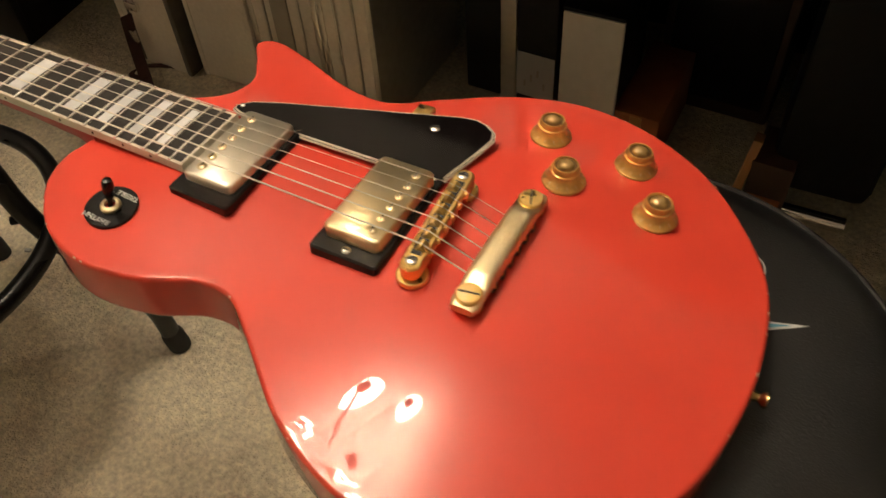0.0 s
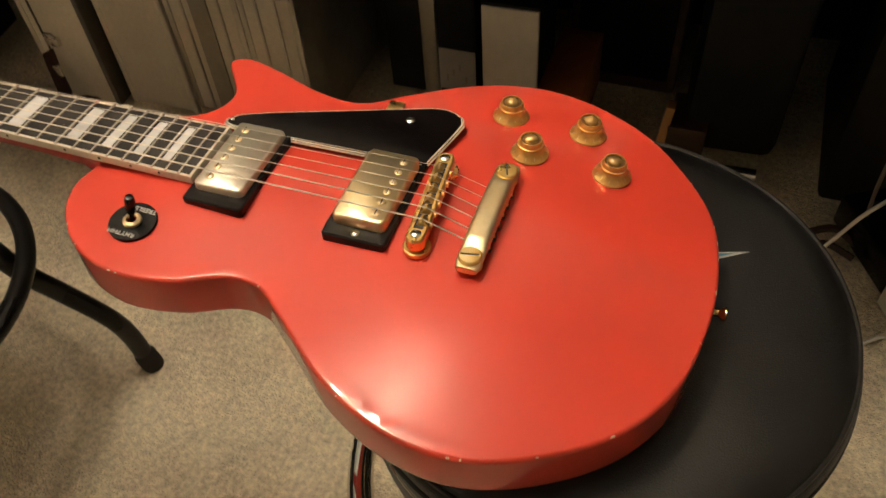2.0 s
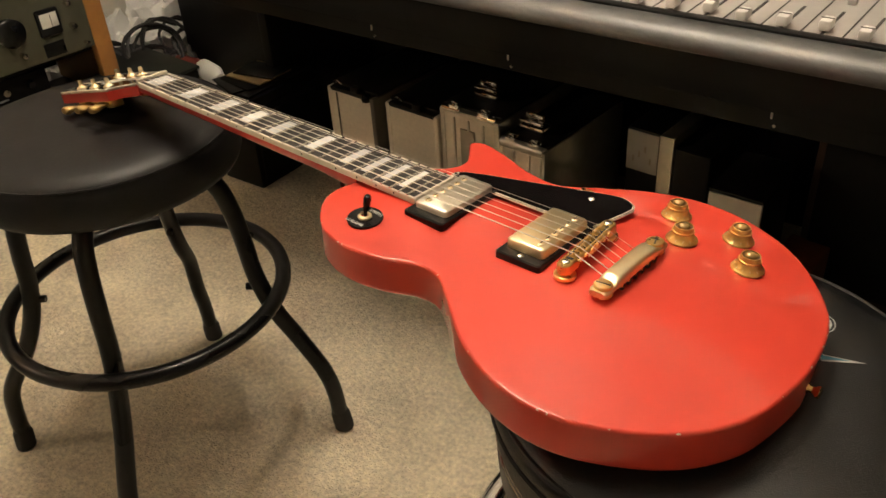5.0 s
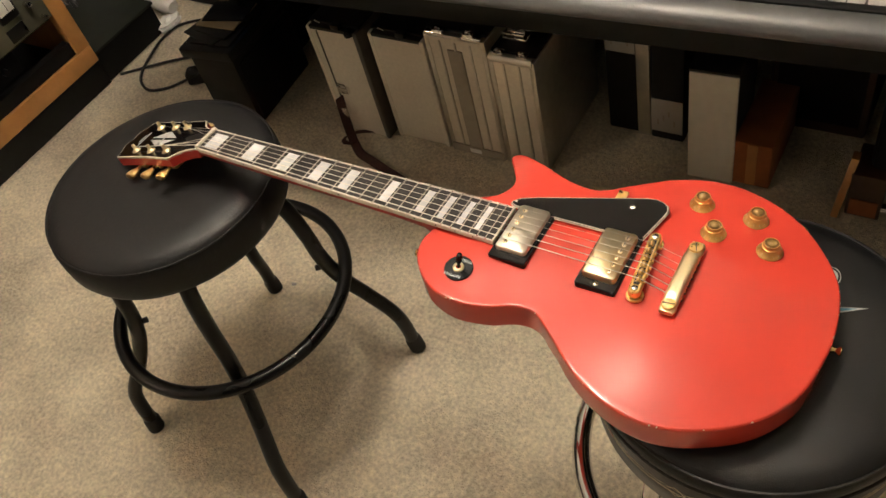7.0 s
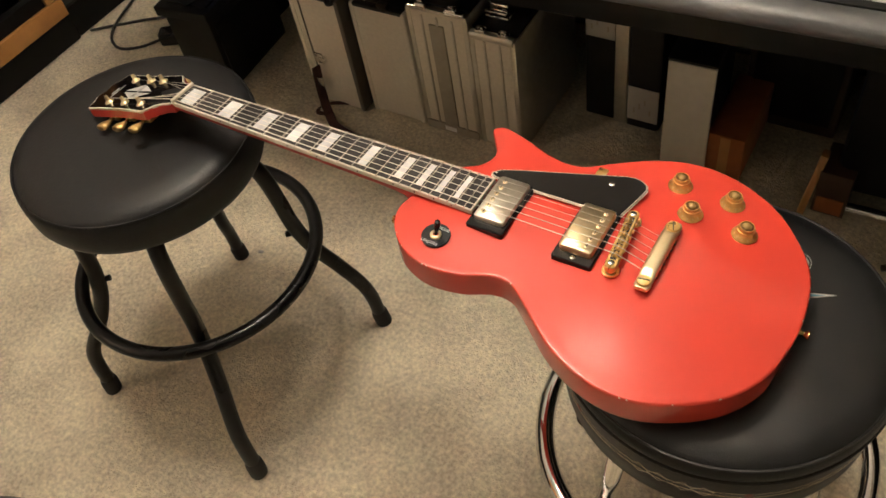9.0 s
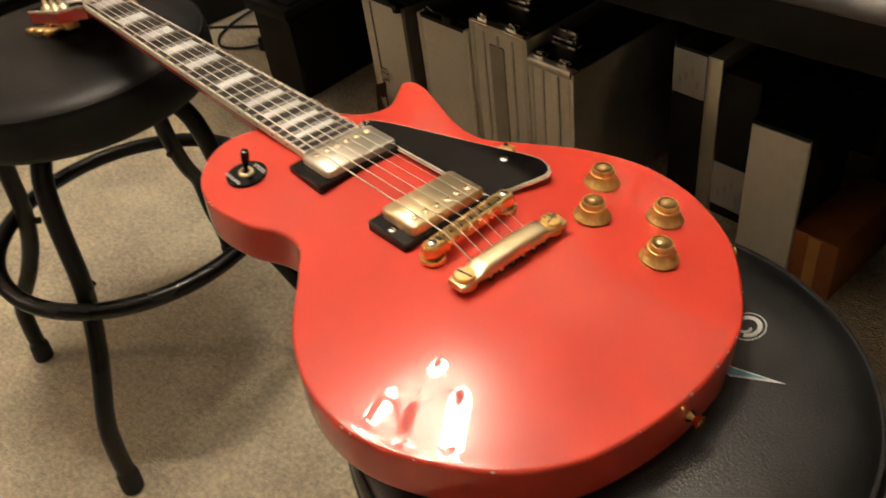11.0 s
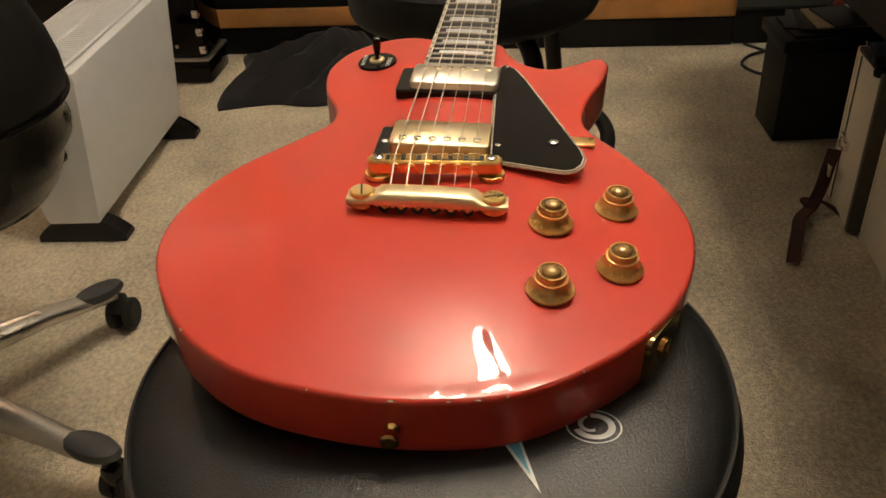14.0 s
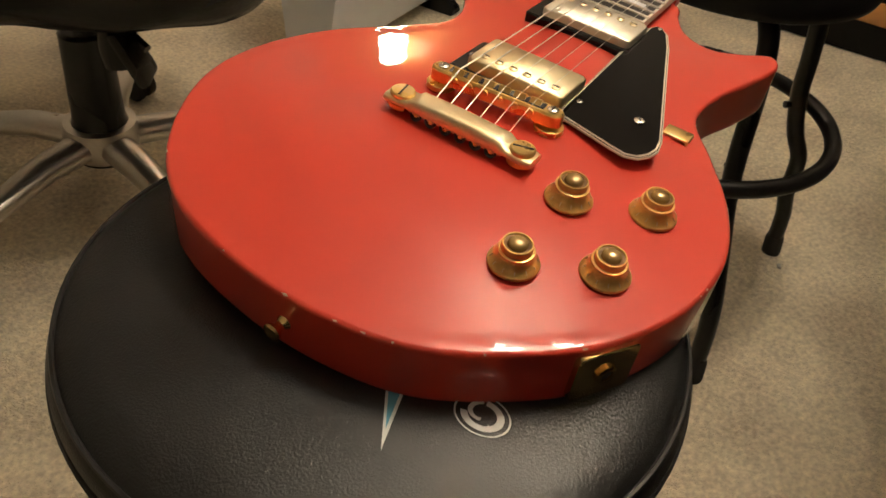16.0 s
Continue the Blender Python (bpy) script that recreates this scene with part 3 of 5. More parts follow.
def guitar_head(g):
    half = [(-a, w) for a, w in HEAD_SHAPE]
    loop = half + [(a, -w) for a, w in half[::-1][1:]]
    loop = loop[:-1] + [loop[-1]]
    tilt = HEAD
    head = part("headstock", plate(loop, -0.0150, -0.0012, 0.0), RED_NECK, g, "red backed headstock with a black face", angle=30)
    head.data.transform(tilt)
    shrink = [(a * 0.985 - 0.0012, w * 0.955) for a, w in loop]
    b = part("binding", plate(loop, -0.0030, 0.0006, 0.0004), WHITE_PLASTIC, head, "white edge binding", angle=30)
    b.data.transform(tilt)
    f = part("face_veneer", plate(shrink, -0.002, 0.0009, 0.0), PICKGUARD, head, "glossy black headstock face", angle=30)
    f.data.transform(tilt)
    # split diamond ornament and the truss rod cover
    for q in (-1, 1):
        for shape in ([(0.070, 0.002), (0.098, 0.0165), (0.098, 0.002)], [(0.132, 0.002), (0.104, 0.0165), (0.104, 0.002)]):
            d = part("ornament", plate([(-a, w * q) for a, w in shape], 0.0008, 0.0012), PEARL_DIM, head)
            d.data.transform(tilt)
    d = part("ornament", box((-0.101, 0, 0.0010), (0.0030, 0.034, 0.0004)), PEARL_DIM, head)
    d.data.transform(tilt)
    c = part("truss_cover", plate([(-0.006, 0.009), (-0.006, -0.009), (-0.022, -0.011), (-0.040, -0.004), (-0.044, 0), (-0.040, 0.004), (-0.022, 0.011)], 0.0008, 0.0026, 0.0006), BLACK_PLASTIC, head)
    c.data.transform(tilt)
    # blurred writing on the head, as plain bars
    for a, w in ((0.150, 0.030), (0.1555, 0.016)):
        q = part("lettering_bar", box((-a, 0, 0.0011), (0.0022, w, 0.0004)), PEARL_DIM, head)
        q.data.transform(tilt)
    for a, s in TUNERS:
        y = 0.0270 * s
        t = part("tuner", box((-a, y, -0.0205), (0.019, 0.017, 0.011), 0.002), GOLD, g, "gold tuning machine", angle=50)
        t.data.transform(tilt)
        for nm, bmx, mt in (("post", lathe([(0, 0.0120), (0.0022, 0.0116), (0.0028, 0.0095), (0.0026, 0.006), (0.0046, 0.003), (0.0065, 0.0022), (0.0070, 0.0008), (0.0070, 0.0), (0.003, -0.012)], 18, pose(-a, y, 0)), WORN_GOLD),
                            ("shaft", tube([(-a, y + 0.008 * s, -0.0205), (-a, y + 0.021 * s, -0.0205)], 0.0024, 10), GOLD),
                            ("button", lathe([(0, 0), (0.004, 0), (0.0048, 0.003), (0.0085, 0.011), (0.0090, 0.017), (0.0070, 0.0195), (0, 0.0200)], 20, pose(-a, y + 0.0155 * s, -0.0205, -90 * s, 0, 0) @ Matrix.Diagonal((1.2, 0.60, 0.95, 1))), TUNER_GOLD)):
            o = part(nm, bmx, mt, t, angle=50)
            o.data.transform(tilt)


GAUGES = (0.00056, 0.00045, 0.00036, 0.00026, 0.00021, 0.00018)


def guitar_strings(g):
    for k in range(6):
        u = k / 2.5 - 1
        yn, yb = 0.0178 * u, 0.0255 * u
        top = 0.0012 - 0.0008 * u * u
        a, s = TUNERS[[5, 4, 3, 0, 1, 2][k]]
        post = HEAD @ Vector((-a, 0.0270 * s - 0.003 * s, 0.006))
        line = [post, Vector((-0.6307, yn, 0.0010)), Vector((0.0005 - 0.0045 * u * 0.6, yb, top)), Vector((0.031, yb * 0.99, -0.0100))]
        full = [line[0]]
        for p, q in zip(line, line[1:]):
            full += [p.lerp(q, i / 6) for i in range(1, 7)]
        part("string", tube(full, GAUGES[k], 6), STRING, g)


def guitar_pickup(g, x, poles, cover_mat, label):
    e = part("pickup_ring", plate(rounded_rect(x, 0, 0.0455, 0.0905, 0.003), -0.0235, -0.0102 - 0.0245 * (x + 0.09), 0.0012), BLACK_PLASTIC, g, label, angle=40)
    bm = plate(rounded_rect(x, 0, 0.0375, 0.0695, 0.0045), -0.012, -0.0032, 0.0016)
    part("cover", bm, cover_mat, e, "rubbed gold pickup cover", angle=70)
    for k in range(6):
        y = (k - 2.5) * 0.0102
        s = part("pole_screw", lathe([(0.0029, -0.004), (0.0029, -0.0026), (0.0022, -0.0021), (0, -0.0020)], 14, pose(poles, y, 0)), WORN_GOLD, e)
        part("slot", box((poles, y, -0.00195), (0.0007, 0.0050, 0.0003), 0, None), INK, s)
    for s in (-1, 1):
        w = part("ring_screw", lathe([(0.0030, -0.011), (0.0030, -0.0092), (0.0020, -0.0083), (0, -0.0081)], 14, pose(x, 0.0395 * s, -0.0022)), STEEL, e)
        part("slot", box((x, 0.0395 * s, -0.0103), (0.0036, 0.0007, 0.0003)), INK, w)
        for q in (-1, 1):
            part("corner_screw", lathe([(0.0018, -0.011), (0.0018, -0.0093), (0, -0.0088)], 10, pose(x + 0.0195 * q, 0.0425 * s, -0.0022)), BLACK_PLASTIC, e)


def guitar_bridge(g):
    tilt = pose(0, 0, 0, 0, 0, 4.4)

    def put(o):
        o.data.transform(tilt)
        return o
    b = put(part("bridge", plate(rounded_rect(0, 0, 0.0125, 0.0885, 0.006), -0.0105, -0.0022, 0.0012), GOLD, g, "gold tune-style bridge with six saddles", angle=40))
    put(part("saddle_trough", box((0, 0, -0.0024), (0.0062, 0.064, 0.0012)), INK, b))
    for k in range(6):
        y = (k - 2.5) * 0.0102
        u = k / 2.5 - 1
        sx = -0.0010 * u
        prof = [Vector((sx - 0.0040, y - 0.0038, -0.0030)), Vector((sx - 0.0040, y + 0.0038, -0.0030)), Vector((sx + 0.0040, y + 0.0038, -0.0030)), Vector((sx + 0.0040, y - 0.0038, -0.0030))]
        ridge = [Vector((sx - 0.0006, y - 0.0034, 0.0008)), Vector((sx - 0.0006, y + 0.0034, 0.0008)), Vector((sx + 0.0006, y + 0.0034, 0.0008)), Vector((sx + 0.0006, y - 0.0034, 0.0008))]
        s = put(part("saddle", lofted([prof, ridge]), GOLD, b, smooth=False))
        put(part("saddle_screw", lathe([(0.0024, 0), (0.0024, 0.0016), (0, 0.0021)], 12, pose(0.0060, y, -0.0052, 0, 90, 0)), GOLD, s))
    for s in (-1, 1):
        y = 0.0370 * s
        sc = put(part("post_screw", lathe([(0.0036, -0.003), (0.0036, -0.0014), (0.0028, -0.0008), (0, -0.0006)], 16, pose(0, y, 0)), STEEL, b))
        put(part("slot", box((0, y, -0.0006), (0.0048, 0.0009, 0.0003)), INK, sc))
        rim = [(0, -0.0125), (0.0085, -0.0125), (0.0092, -0.0129), (0.0092, -0.0158), (0.0085, -0.0162), (0.0032, -0.0163), (0.0030, -0.024)]
        put(part("thumbwheel", lathe(rim, 28, pose(0, y, 0)), GOLD, b, angle=25))


def guitar_tailpiece(g):
    x0, sec = 0.0400, []
    for k in range(25):
        u = k / 12 - 1
        y = 0.0500 * u
        ends = abs(u) > 0.66
        zc = -0.0108 + 0.0022 * (1 - u * u)
        w = 0.0084
        hh = 0.0028 if ends else 0.0060
        if abs(u) > 0.98:
            w *= 0.80
        row = []
        for j in range(20):
            c, q = math.cos(2 * math.pi * j / 20), math.sin(2 * math.pi * j / 20)
            row.append(Vector((x0 + w * math.copysign(abs(c) ** 0.6, c), y, zc + hh * math.copysign(abs(q) ** 0.55, q) * (1 if q > 0 else 0.8))))
        sec.append(row)
    t = part("tailpiece", lofted(sec), WORN_GOLD, g, "curved gold stop tailpiece", angle=50)
    for k in range(6):
        y = (k - 2.5) * 0.0102
        h = part("string_hole", lathe([(0.0040, 0), (0.0040, 0.0010), (0.0028, 0.0012), (0.0022, -0.0004), (0, -0.0006)], 14, pose(x0 + 0.0072, y, -0.0118, 0, 75, 0)), INK, t)
        part("string_end", lathe([(0, 0.0016), (0.0016, 0.0010), (0.0016, 0.0002)], 10, pose(x0 + 0.0072, y, -0.0118, 0, 75, 0)), GOLD, h)
    for s in (-1, 1):
        y = 0.0410 * s
        b = part("stud", lathe([(0.0045, -0.028), (0.0045, -0.0150), (0.0080, -0.0148), (0.0080, -0.0120), (0.0052, -0.0118), (0.0052, -0.0080), (0.0074, -0.0078), (0.0076, -0.0058), (0.0068, -0.0049), (0, -0.0046)], 28, pose(x0, y, 0)), GOLD, t, angle=35)
        part("slot", box((0, 0, 0), (0.0120, 0.0011, 0.0005), 0, pose(x0, y, -0.0047, 0, 0, 60 + 50 * s)), INK, b)


def guitar_knob(g, x, y):
    z = top_height(x, y)
    tilt = pose(x, y, z - 0.0005, -2 if y > 0.1 else -1, 4 if x > 0.06 else 2, 0)
    k = part("knob", lathe([(0.0075, 0.0005), (0.0134, 0.0008), (0.0138, 0.0016), (0.0135, 0.0026), (0.0122, 0.0036), (0.0107, 0.0056), (0.0097, 0.0078), (0.0093, 0.0092), (0.0097, 0.0097), (0.0096, 0.0106), (0.0088, 0.0109), (0.0082, 0.0108)], 40, tilt), KNOB_GOLD, g, "gold bell-shaped control knob", angle=32)
    part("collar", lathe([(0.0083, 0.0102), (0.0082, 0.0142), (0.0079, 0.0147), (0.0072, 0.0147), (0.0070, 0.0138)], 36, tilt), KNOB_GOLD, k, "amber collar", angle=32)
    part("groove", lathe([(0.0071, 0.0139), (0.0052, 0.0138)], 32, tilt), KNOB_DARK, k, "dark ring under the clear top")
    part("cap", lathe([(0.0054, 0.0136), (0.0053, 0.0150), (0.0044, 0.0162), (0.0026, 0.0170), (0, 0.0173)], 28, tilt), KNOB_CAP, k, "clear amber knob top", angle=60)
    for j in range(12):
        a = 2 * math.pi * j / 12
        part("tick", box((0, 0, 0), (0.0022, 0.0004, 0.0003), 0, tilt @ pose(0, 0, 0, 0, 0, math.degrees(a)) @ pose(0.0117, 0, 0.0047, 0, 46, 0)), WORN_GOLD, k)


def guitar_switch(g):
    x, y = -0.188, -0.071
    z = top_height(x, y) + 0.0006
    m = pose(x, y, z, 5, 2, 0)
    p = part("switch_plate", lathe([(0.0165, -0.001), (0.0165, 0.0010), (0.0160, 0.0015), (0.0065, 0.0015), (0.0065, 0.0)], 40, m), BLACK_PLASTIC, g, "black toggle switch washer with white lettering")
    part("switch_nut", lathe([(0.0064, 0.0), (0.0064, 0.0030), (0.0055, 0.0038), (0.0036, 0.0040), (0.0034, 0.002)], 24, m), WORN_GOLD, p)
    lever = m @ pose(0, 0, 0.002, -8, 10, 0)
    part("switch_lever", lathe([(0.0016, 0), (0.0016, 0.007), (0.0024, 0.0072), (0.0033, 0.012), (0.0036, 0.019), (0.0028, 0.0222), (0, 0.0232)], 18, lever), BLACK_PLASTIC, p, "black switch tip")
    lettering("lettering", "RHYTHM", 0.0050, m @ pose(-0.002, -0.0112, 0.0016, 0, 0, 180), PRINT_WHITE, p)
    lettering("lettering", "TREBLE", 0.0050, m @ pose(0.004, 0.0108, 0.0016, 0, 0, 180), PRINT_WHITE, p)


def guitar_pickguard(g):
    shape = [(-0.1695, 0.0320), (-0.1760, 0.0350), (-0.1765, 0.0400), (-0.1690, 0.0475), (-0.150, 0.0560), (-0.034, 0.0975), (-0.024, 0.0993), (-0.015, 0.0975), (-0.0075, 0.0925), (-0.0045, 0.0850), (-0.0065, 0.074), (-0.0150, 0.0400), (-0.0170, 0.0340), (-0.118, 0.0310)]
    lift = pose(0, 0, 0.0004, 1.0, 1.2, 0)
    base = part("pickguard", plate(shape, -0.0150, -0.0136, 0.0003), WHITE_PLASTIC, g, "black pickguard with white layered edge", angle=30)
    base.data.transform(lift)

    def pull(d):
        n, out = len(shape), []
        o = [Vector(p) for p in shape]
        a = sum(p.x * q.y - q.x * p.y for p, q in zip(o, o[1:] + o[:1]))
        for i in range(n):
            e1, e2 = (o[i] - o[i - 1]).normalized(), (o[(i + 1) % n] - o[i]).normalized()
            nn = (Vector((-e1.y, e1.x)) + Vector((-e2.y, e2.x))).normalized() * (1 if a > 0 else -1)
            out.append(o[i] + nn * d)
        return out
    k = part("ply", plate(pull(0.0008), -0.0136, -0.0133, 0.0), BLACK_PLASTIC, base, angle=30)
    k.data.transform(lift)
    k = part("ply", plate(pull(0.0012), -0.0133, -0.0129, 0.0002), WHITE_PLASTIC, base, angle=30)
    k.data.transform(lift)
    k = part("face", plate(pull(0.0024), -0.0129, -0.0125, 0.0), PICKGUARD, base, "glossy black face", angle=30)
    k.data.transform(lift)
    s = part("screw", lathe([(0.0036, -0.0126), (0.0034, -0.0116), (0.0016, -0.0108), (0, -0.0108)], 18, lift @ pose(-0.0440, 0.0775, 0)), STEEL, base)
    part("slot", box((0, 0, 0), (0.0040, 0.0008, 0.0003), 0, lift @ pose(-0.0440, 0.0775, -0.0107, 0, 0, 35)), INK, s)
    s = part("screw", lathe([(0.0020, -0.0126), (0.0018, -0.0118), (0, -0.0112)], 12, lift @ pose(-0.1710, 0.0400, 0)), STEEL, base)
    b = part("bracket", box((-0.066, 0.0985, -0.0195), (0.0120, 0.0170, 0.0020), 0.0006), GOLD, base, "gold pickguard bracket")
    part("bracket_leg", box((-0.066, 0.1065, -0.0265), (0.0120, 0.0020, 0.016), 0.0006), GOLD, b)


def guitar_fittings(g):
    for nm, m in (("strap_button", pose(0.1895, 0.0, -0.0540, 0, 90, 0)), ("strap_button", pose(-0.2545, -0.046, -0.0430, 0, -90, 12))):
        part(nm, lathe([(0.0046, -0.001), (0.0044, 0.001), (0.0028, 0.003), (0.0026, 0.0058), (0.0046, 0.0080), (0.0050, 0.0098), (0.0038, 0.0108), (0.0018, 0.0106), (0, 0.0102)], 24, m), POLISHED_GOLD, g, "dull gold strap button", angle=50)
    m = pose(0.1175, 0.1402, -0.0500, 0, 90, 59.6)
    j = part("jack_plate", plate(rounded_rect(0, 0, 0.031, 0.0365, 0.004), -0.006, 0.0010, 0.0006), POLISHED_GOLD, g, "gold square jack plate", angle=40)
    j.data.transform(m)
    for nm, pr, mt in (("jack_nut", [(0.0030, 0.0008), (0.0060, 0.0010), (0.0060, 0.0026), (0.0050, 0.0032), (0.0034, 0.0033), (0.0032, 0.0008)], POLISHED_GOLD), ("jack_socket", [(0.0032, 0.0022), (0, 0.0022)], INK)):
        part(nm, lathe(pr, 24, m), mt, j, angle=30)


def electric_guitar():
    g = thing("electric_guitar", "red single-cutaway electric guitar with gold hardware lying across two stools", "guitar", GUITAR)
    guitar_body(g)
    guitar_neck(g)
    guitar_head(g)
    guitar_pickup(g, -0.1425, -0.1520, NICKEL_GOLD, "black neck pickup ring")
    guitar_pickup(g, -0.0390, -0.0290, WORN_GOLD, "black bridge pickup ring")
    guitar_bridge(g)
    guitar_tailpiece(g)
    for x, y in ((0.0215, 0.1175), (0.0470, 0.0765), (0.0810, 0.1165), (0.1065, 0.0765)):
        guitar_knob(g, x, y)
    guitar_switch(g)
    guitar_pickguard(g)
    guitar_fittings(g)
    guitar_strings(g)
    return g


electric_guitar()


# ---- the stools ----
def black_stool():
    cx, cy = -0.738, -0.038
    e = thing("bar_stool", "round bar stool with thick black vinyl seat and black legs", "stool", pose(cx, cy, 0))
    part("seat", lathe([(0, 0.5795), (0.08, 0.5795), (0.13, 0.5785), (0.158, 0.5755), (0.1725, 0.570), (0.1795, 0.5625), (0.1825, 0.553), (0.1830, 0.535), (0.1825, 0.518), (0.179, 0.509), (0.172, 0.505), (0, 0.504)], 72), VINYL_SMOOTH, e, "thick round black vinyl seat", angle=70)
    part("seat_seam", tube(circle((0, 0, 0.5645), 0.1790, 72), 0.0014, 6, True), VINYL_SMOOTH, e)
    part("swivel_plate", box((0, 0, 0.497), (0.20, 0.20, 0.014), 0.004), BLACK_STEEL, e)
    for fx, fy in ((-0.529, 0.123), (-0.557, -0.243), (-0.928, -0.237), (-0.904, 0.134)):
        d = Vector((fx - cx, fy - cy, 0))
        R = d.length
        d.normalize()
        bends = ((0.070, 0.496), (0.115, 0.493), (0.142, 0.470), (0.155, 0.430), (0.163, 0.375), (0.168, 0.325), (0.178, 0.280), (0.193, 0.240), (0.216, 0.195), (R - 0.018, 0.130), (R - 0.006, 0.080), (R - 0.002, 0.020))
        leg = part("leg", tube(smooth_line([d * r + Vector((0, 0, z)) for r, z in bends], 5), 0.0130, 14), BLACK_STEEL, e)
        part("foot_cap", tube([d * (R + 0.001) + Vector((0, 0, 0.0005)), d * (R + 0.001) + Vector((0, 0, 0.004)), d * (R - 0.002) + Vector((0, 0, 0.030)), d * (R - 0.003) + Vector((0, 0, 0.038))], [0.0155, 0.0160, 0.0158, 0.0134], 18), RUBBER, leg)
        part("ring_bolt", lathe([(0, 0.0), (0.0055, 0.001), (0.0055, 0.010), (0, 0.012)], 12, pose(*(d * 0.162 + Vector((0, 0, 0.296)))) @ pose(0, 0, 0, 0, -90, math.degrees(math.atan2(d.y, d.x)))), BLACK_STEEL, leg)
    part("foot_ring", tube(circle((0, 0, 0.291), 0.2030, 96), 0.0118, 14, True), BLACK_STEEL, e, "round black foot ring")
    return e


def chrome_stool():
    cx, cy = 0.1167, 0.0045
    e = thing("bar_stool", "bar stool with printed black leatherette seat and chrome legs", "stool", pose(cx, cy, 0))
    s = part("seat", lathe([(0, 0.5755), (0.07, 0.5753), (0.12, 0.5742), (0.150, 0.5718), (0.166, 0.5675), (0.1755, 0.5605), (0.1785, 0.552), (0.177, 0.546)], 96), VINYL, e, "round padded black leatherette seat with printed emblem", angle=80)
    part("piping", tube(circle((0, 0, 0.5450), 0.1770, 96), 0.0028, 8, True), VINYL_SMOOTH, s)
    # Greyer ring stands in for the gleam on the far seat edge.
    part("edge_piping", tube(circle((0, 0, 0.5628), 0.1738, 96), 0.0016, 6, True), EDGE_GLEAM, s, "thin grey ring for the gleam along the seat edge")
    band = part("seat_band", lathe([(0.1755, 0.545), (0.1740, 0.500), (0.1725, 0.470), (0.166, 0.462), (0, 0.462)], 96), VINYL_BAND, e, "black seat band with thin printed lines")
    for z in (0.512, 0.505):
        part("printed_line", tube(circle((0, 0, z), 0.1738, 96), 0.0008, 5, True), STEEL, band)
    for a in (-128, -62):
        part("band_stud", lathe([(0, 0.002), (0.004, 0.0015), (0.005, 0)], 12, pose(0, 0, 0.5085, 0, 0, a) @ pose(0.1735, 0, 0, 0, 90, 0)), DUCT_RED, band, "small dark red ornament")
    for a in (-150, -95, -80):
        for q in (-1, 1):
            part("pinstripe", tube([Matrix(pose(0, 0, 0.5085, 0, 0, a + w)) @ Vector((0.1742, 0, h * q)) for w, h in ((-6, 0.002), (-3, 0.009), (0, 0.001), (4, 0.008), (7, 0.002))], 0.0007, 5), STEEL, band)
    # emblem: a pointed flash and a curl
    flash = [Vector((0.2108 - cx, 0.0716 - cy)), Vector((0.150 - cx, 0.0330 - cy)), Vector((0.150 - cx, 0.0520 - cy))]

    def seat_z(x, y):
        r = math.hypot(x, y)
        return 0.5755 - 0.0037 * max(0.0, (r - 0.07) / 0.08) ** 2

    def on_seat(bm, lift):
        for v in bm.verts:
            v.co.z = seat_z(v.co.x, v.co.y) + lift + v.co.z
        return bm
    mid = sum(flash, Vector((0, 0))) / 3
    part("emblem_flash", on_seat(plate(flash, 0, 0.0003), 0.0002), PRINT_WHITE, s, "white-edged pointed flash")
    part("emblem_core", on_seat(plate([mid + (p - mid) * 0.74 for p in flash], 0, 0.0003), 0.0004), TEAL, s, "teal core of the flash")
    bm = bm_new()
    ctr = Vector((0.1655 - cx, 0.0985 - cy, 0))
    turns = [(0.0142, 0.0142, 0.0010, range(-180, 181, 9)), (0.0094, 0.0094, 0.0038, range(-70, 200, 9)), (0.0094, 0.0030, 0.0026, range(200, 380, 9))]
    for r0, r1, w, span in turns:
        span = list(span)
        ln = []
        for i, a in enumerate(span):
            r = r0 + (r1 - r0) * i / (len(span) - 1)
            d = Vector((0.80 * math.cos(radians(a)), math.sin(radians(a)), 0))
            ln.append((ctr + d * (r + w / 2), ctr + d * (r - w / 2)))
        for (a0, a1), (c0, c1) in zip(ln, ln[1:]):
            bm.faces.new([bm.verts.new((p.x, p.y, 0.0003)) for p in (a0, c0, c1, a1)])
    part("emblem_curl", on_seat(bm, 0.0003), PRINT_WHITE, s, "white curled emblem")
    for k in range(4):
        a = radians(-25 - 90 * k)
        d = Vector((math.cos(a), math.sin(a), 0))
        line = smooth_line([d * r + Vector((0, 0, z)) for r, z in ((0.07, 0.458), (0.120, 0.452), (0.138, 0.43), (0.150, 0.37), (0.170, 0.28), (0.190, 0.20), (0.225, 0.02))], 5)
        leg = part("leg", tube(line, [0.016] * 16 + [0.0135] * (len(line) - 16), 14), CHROME, e)
        part("ring_bracket", tube([d * 0.165 + Vector((0, 0, 0.300)), d * 0.203 + Vector((0, 0, 0.300))], 0.006, 10), CHROME, leg)
        part("foot_cap", lathe([(0.015, 0.0), (0.0165, 0.004), (0.0165, 0.026), (0.014, 0.030)], 18, pose(d.x * 0.227, d.y * 0.227, 0)), RUBBER, leg)
    part("foot_ring", tube(circle((0, 0, 0.30), 0.2020, 96), 0.0125, 14, True), CHROME, e, "round chrome foot ring")
    return e


black_stool()
chrome_stool()


# ---- mixing console and what stands under it ----
CON = pose(0, 0.338, 0.0115, 0, 0, 3.0)


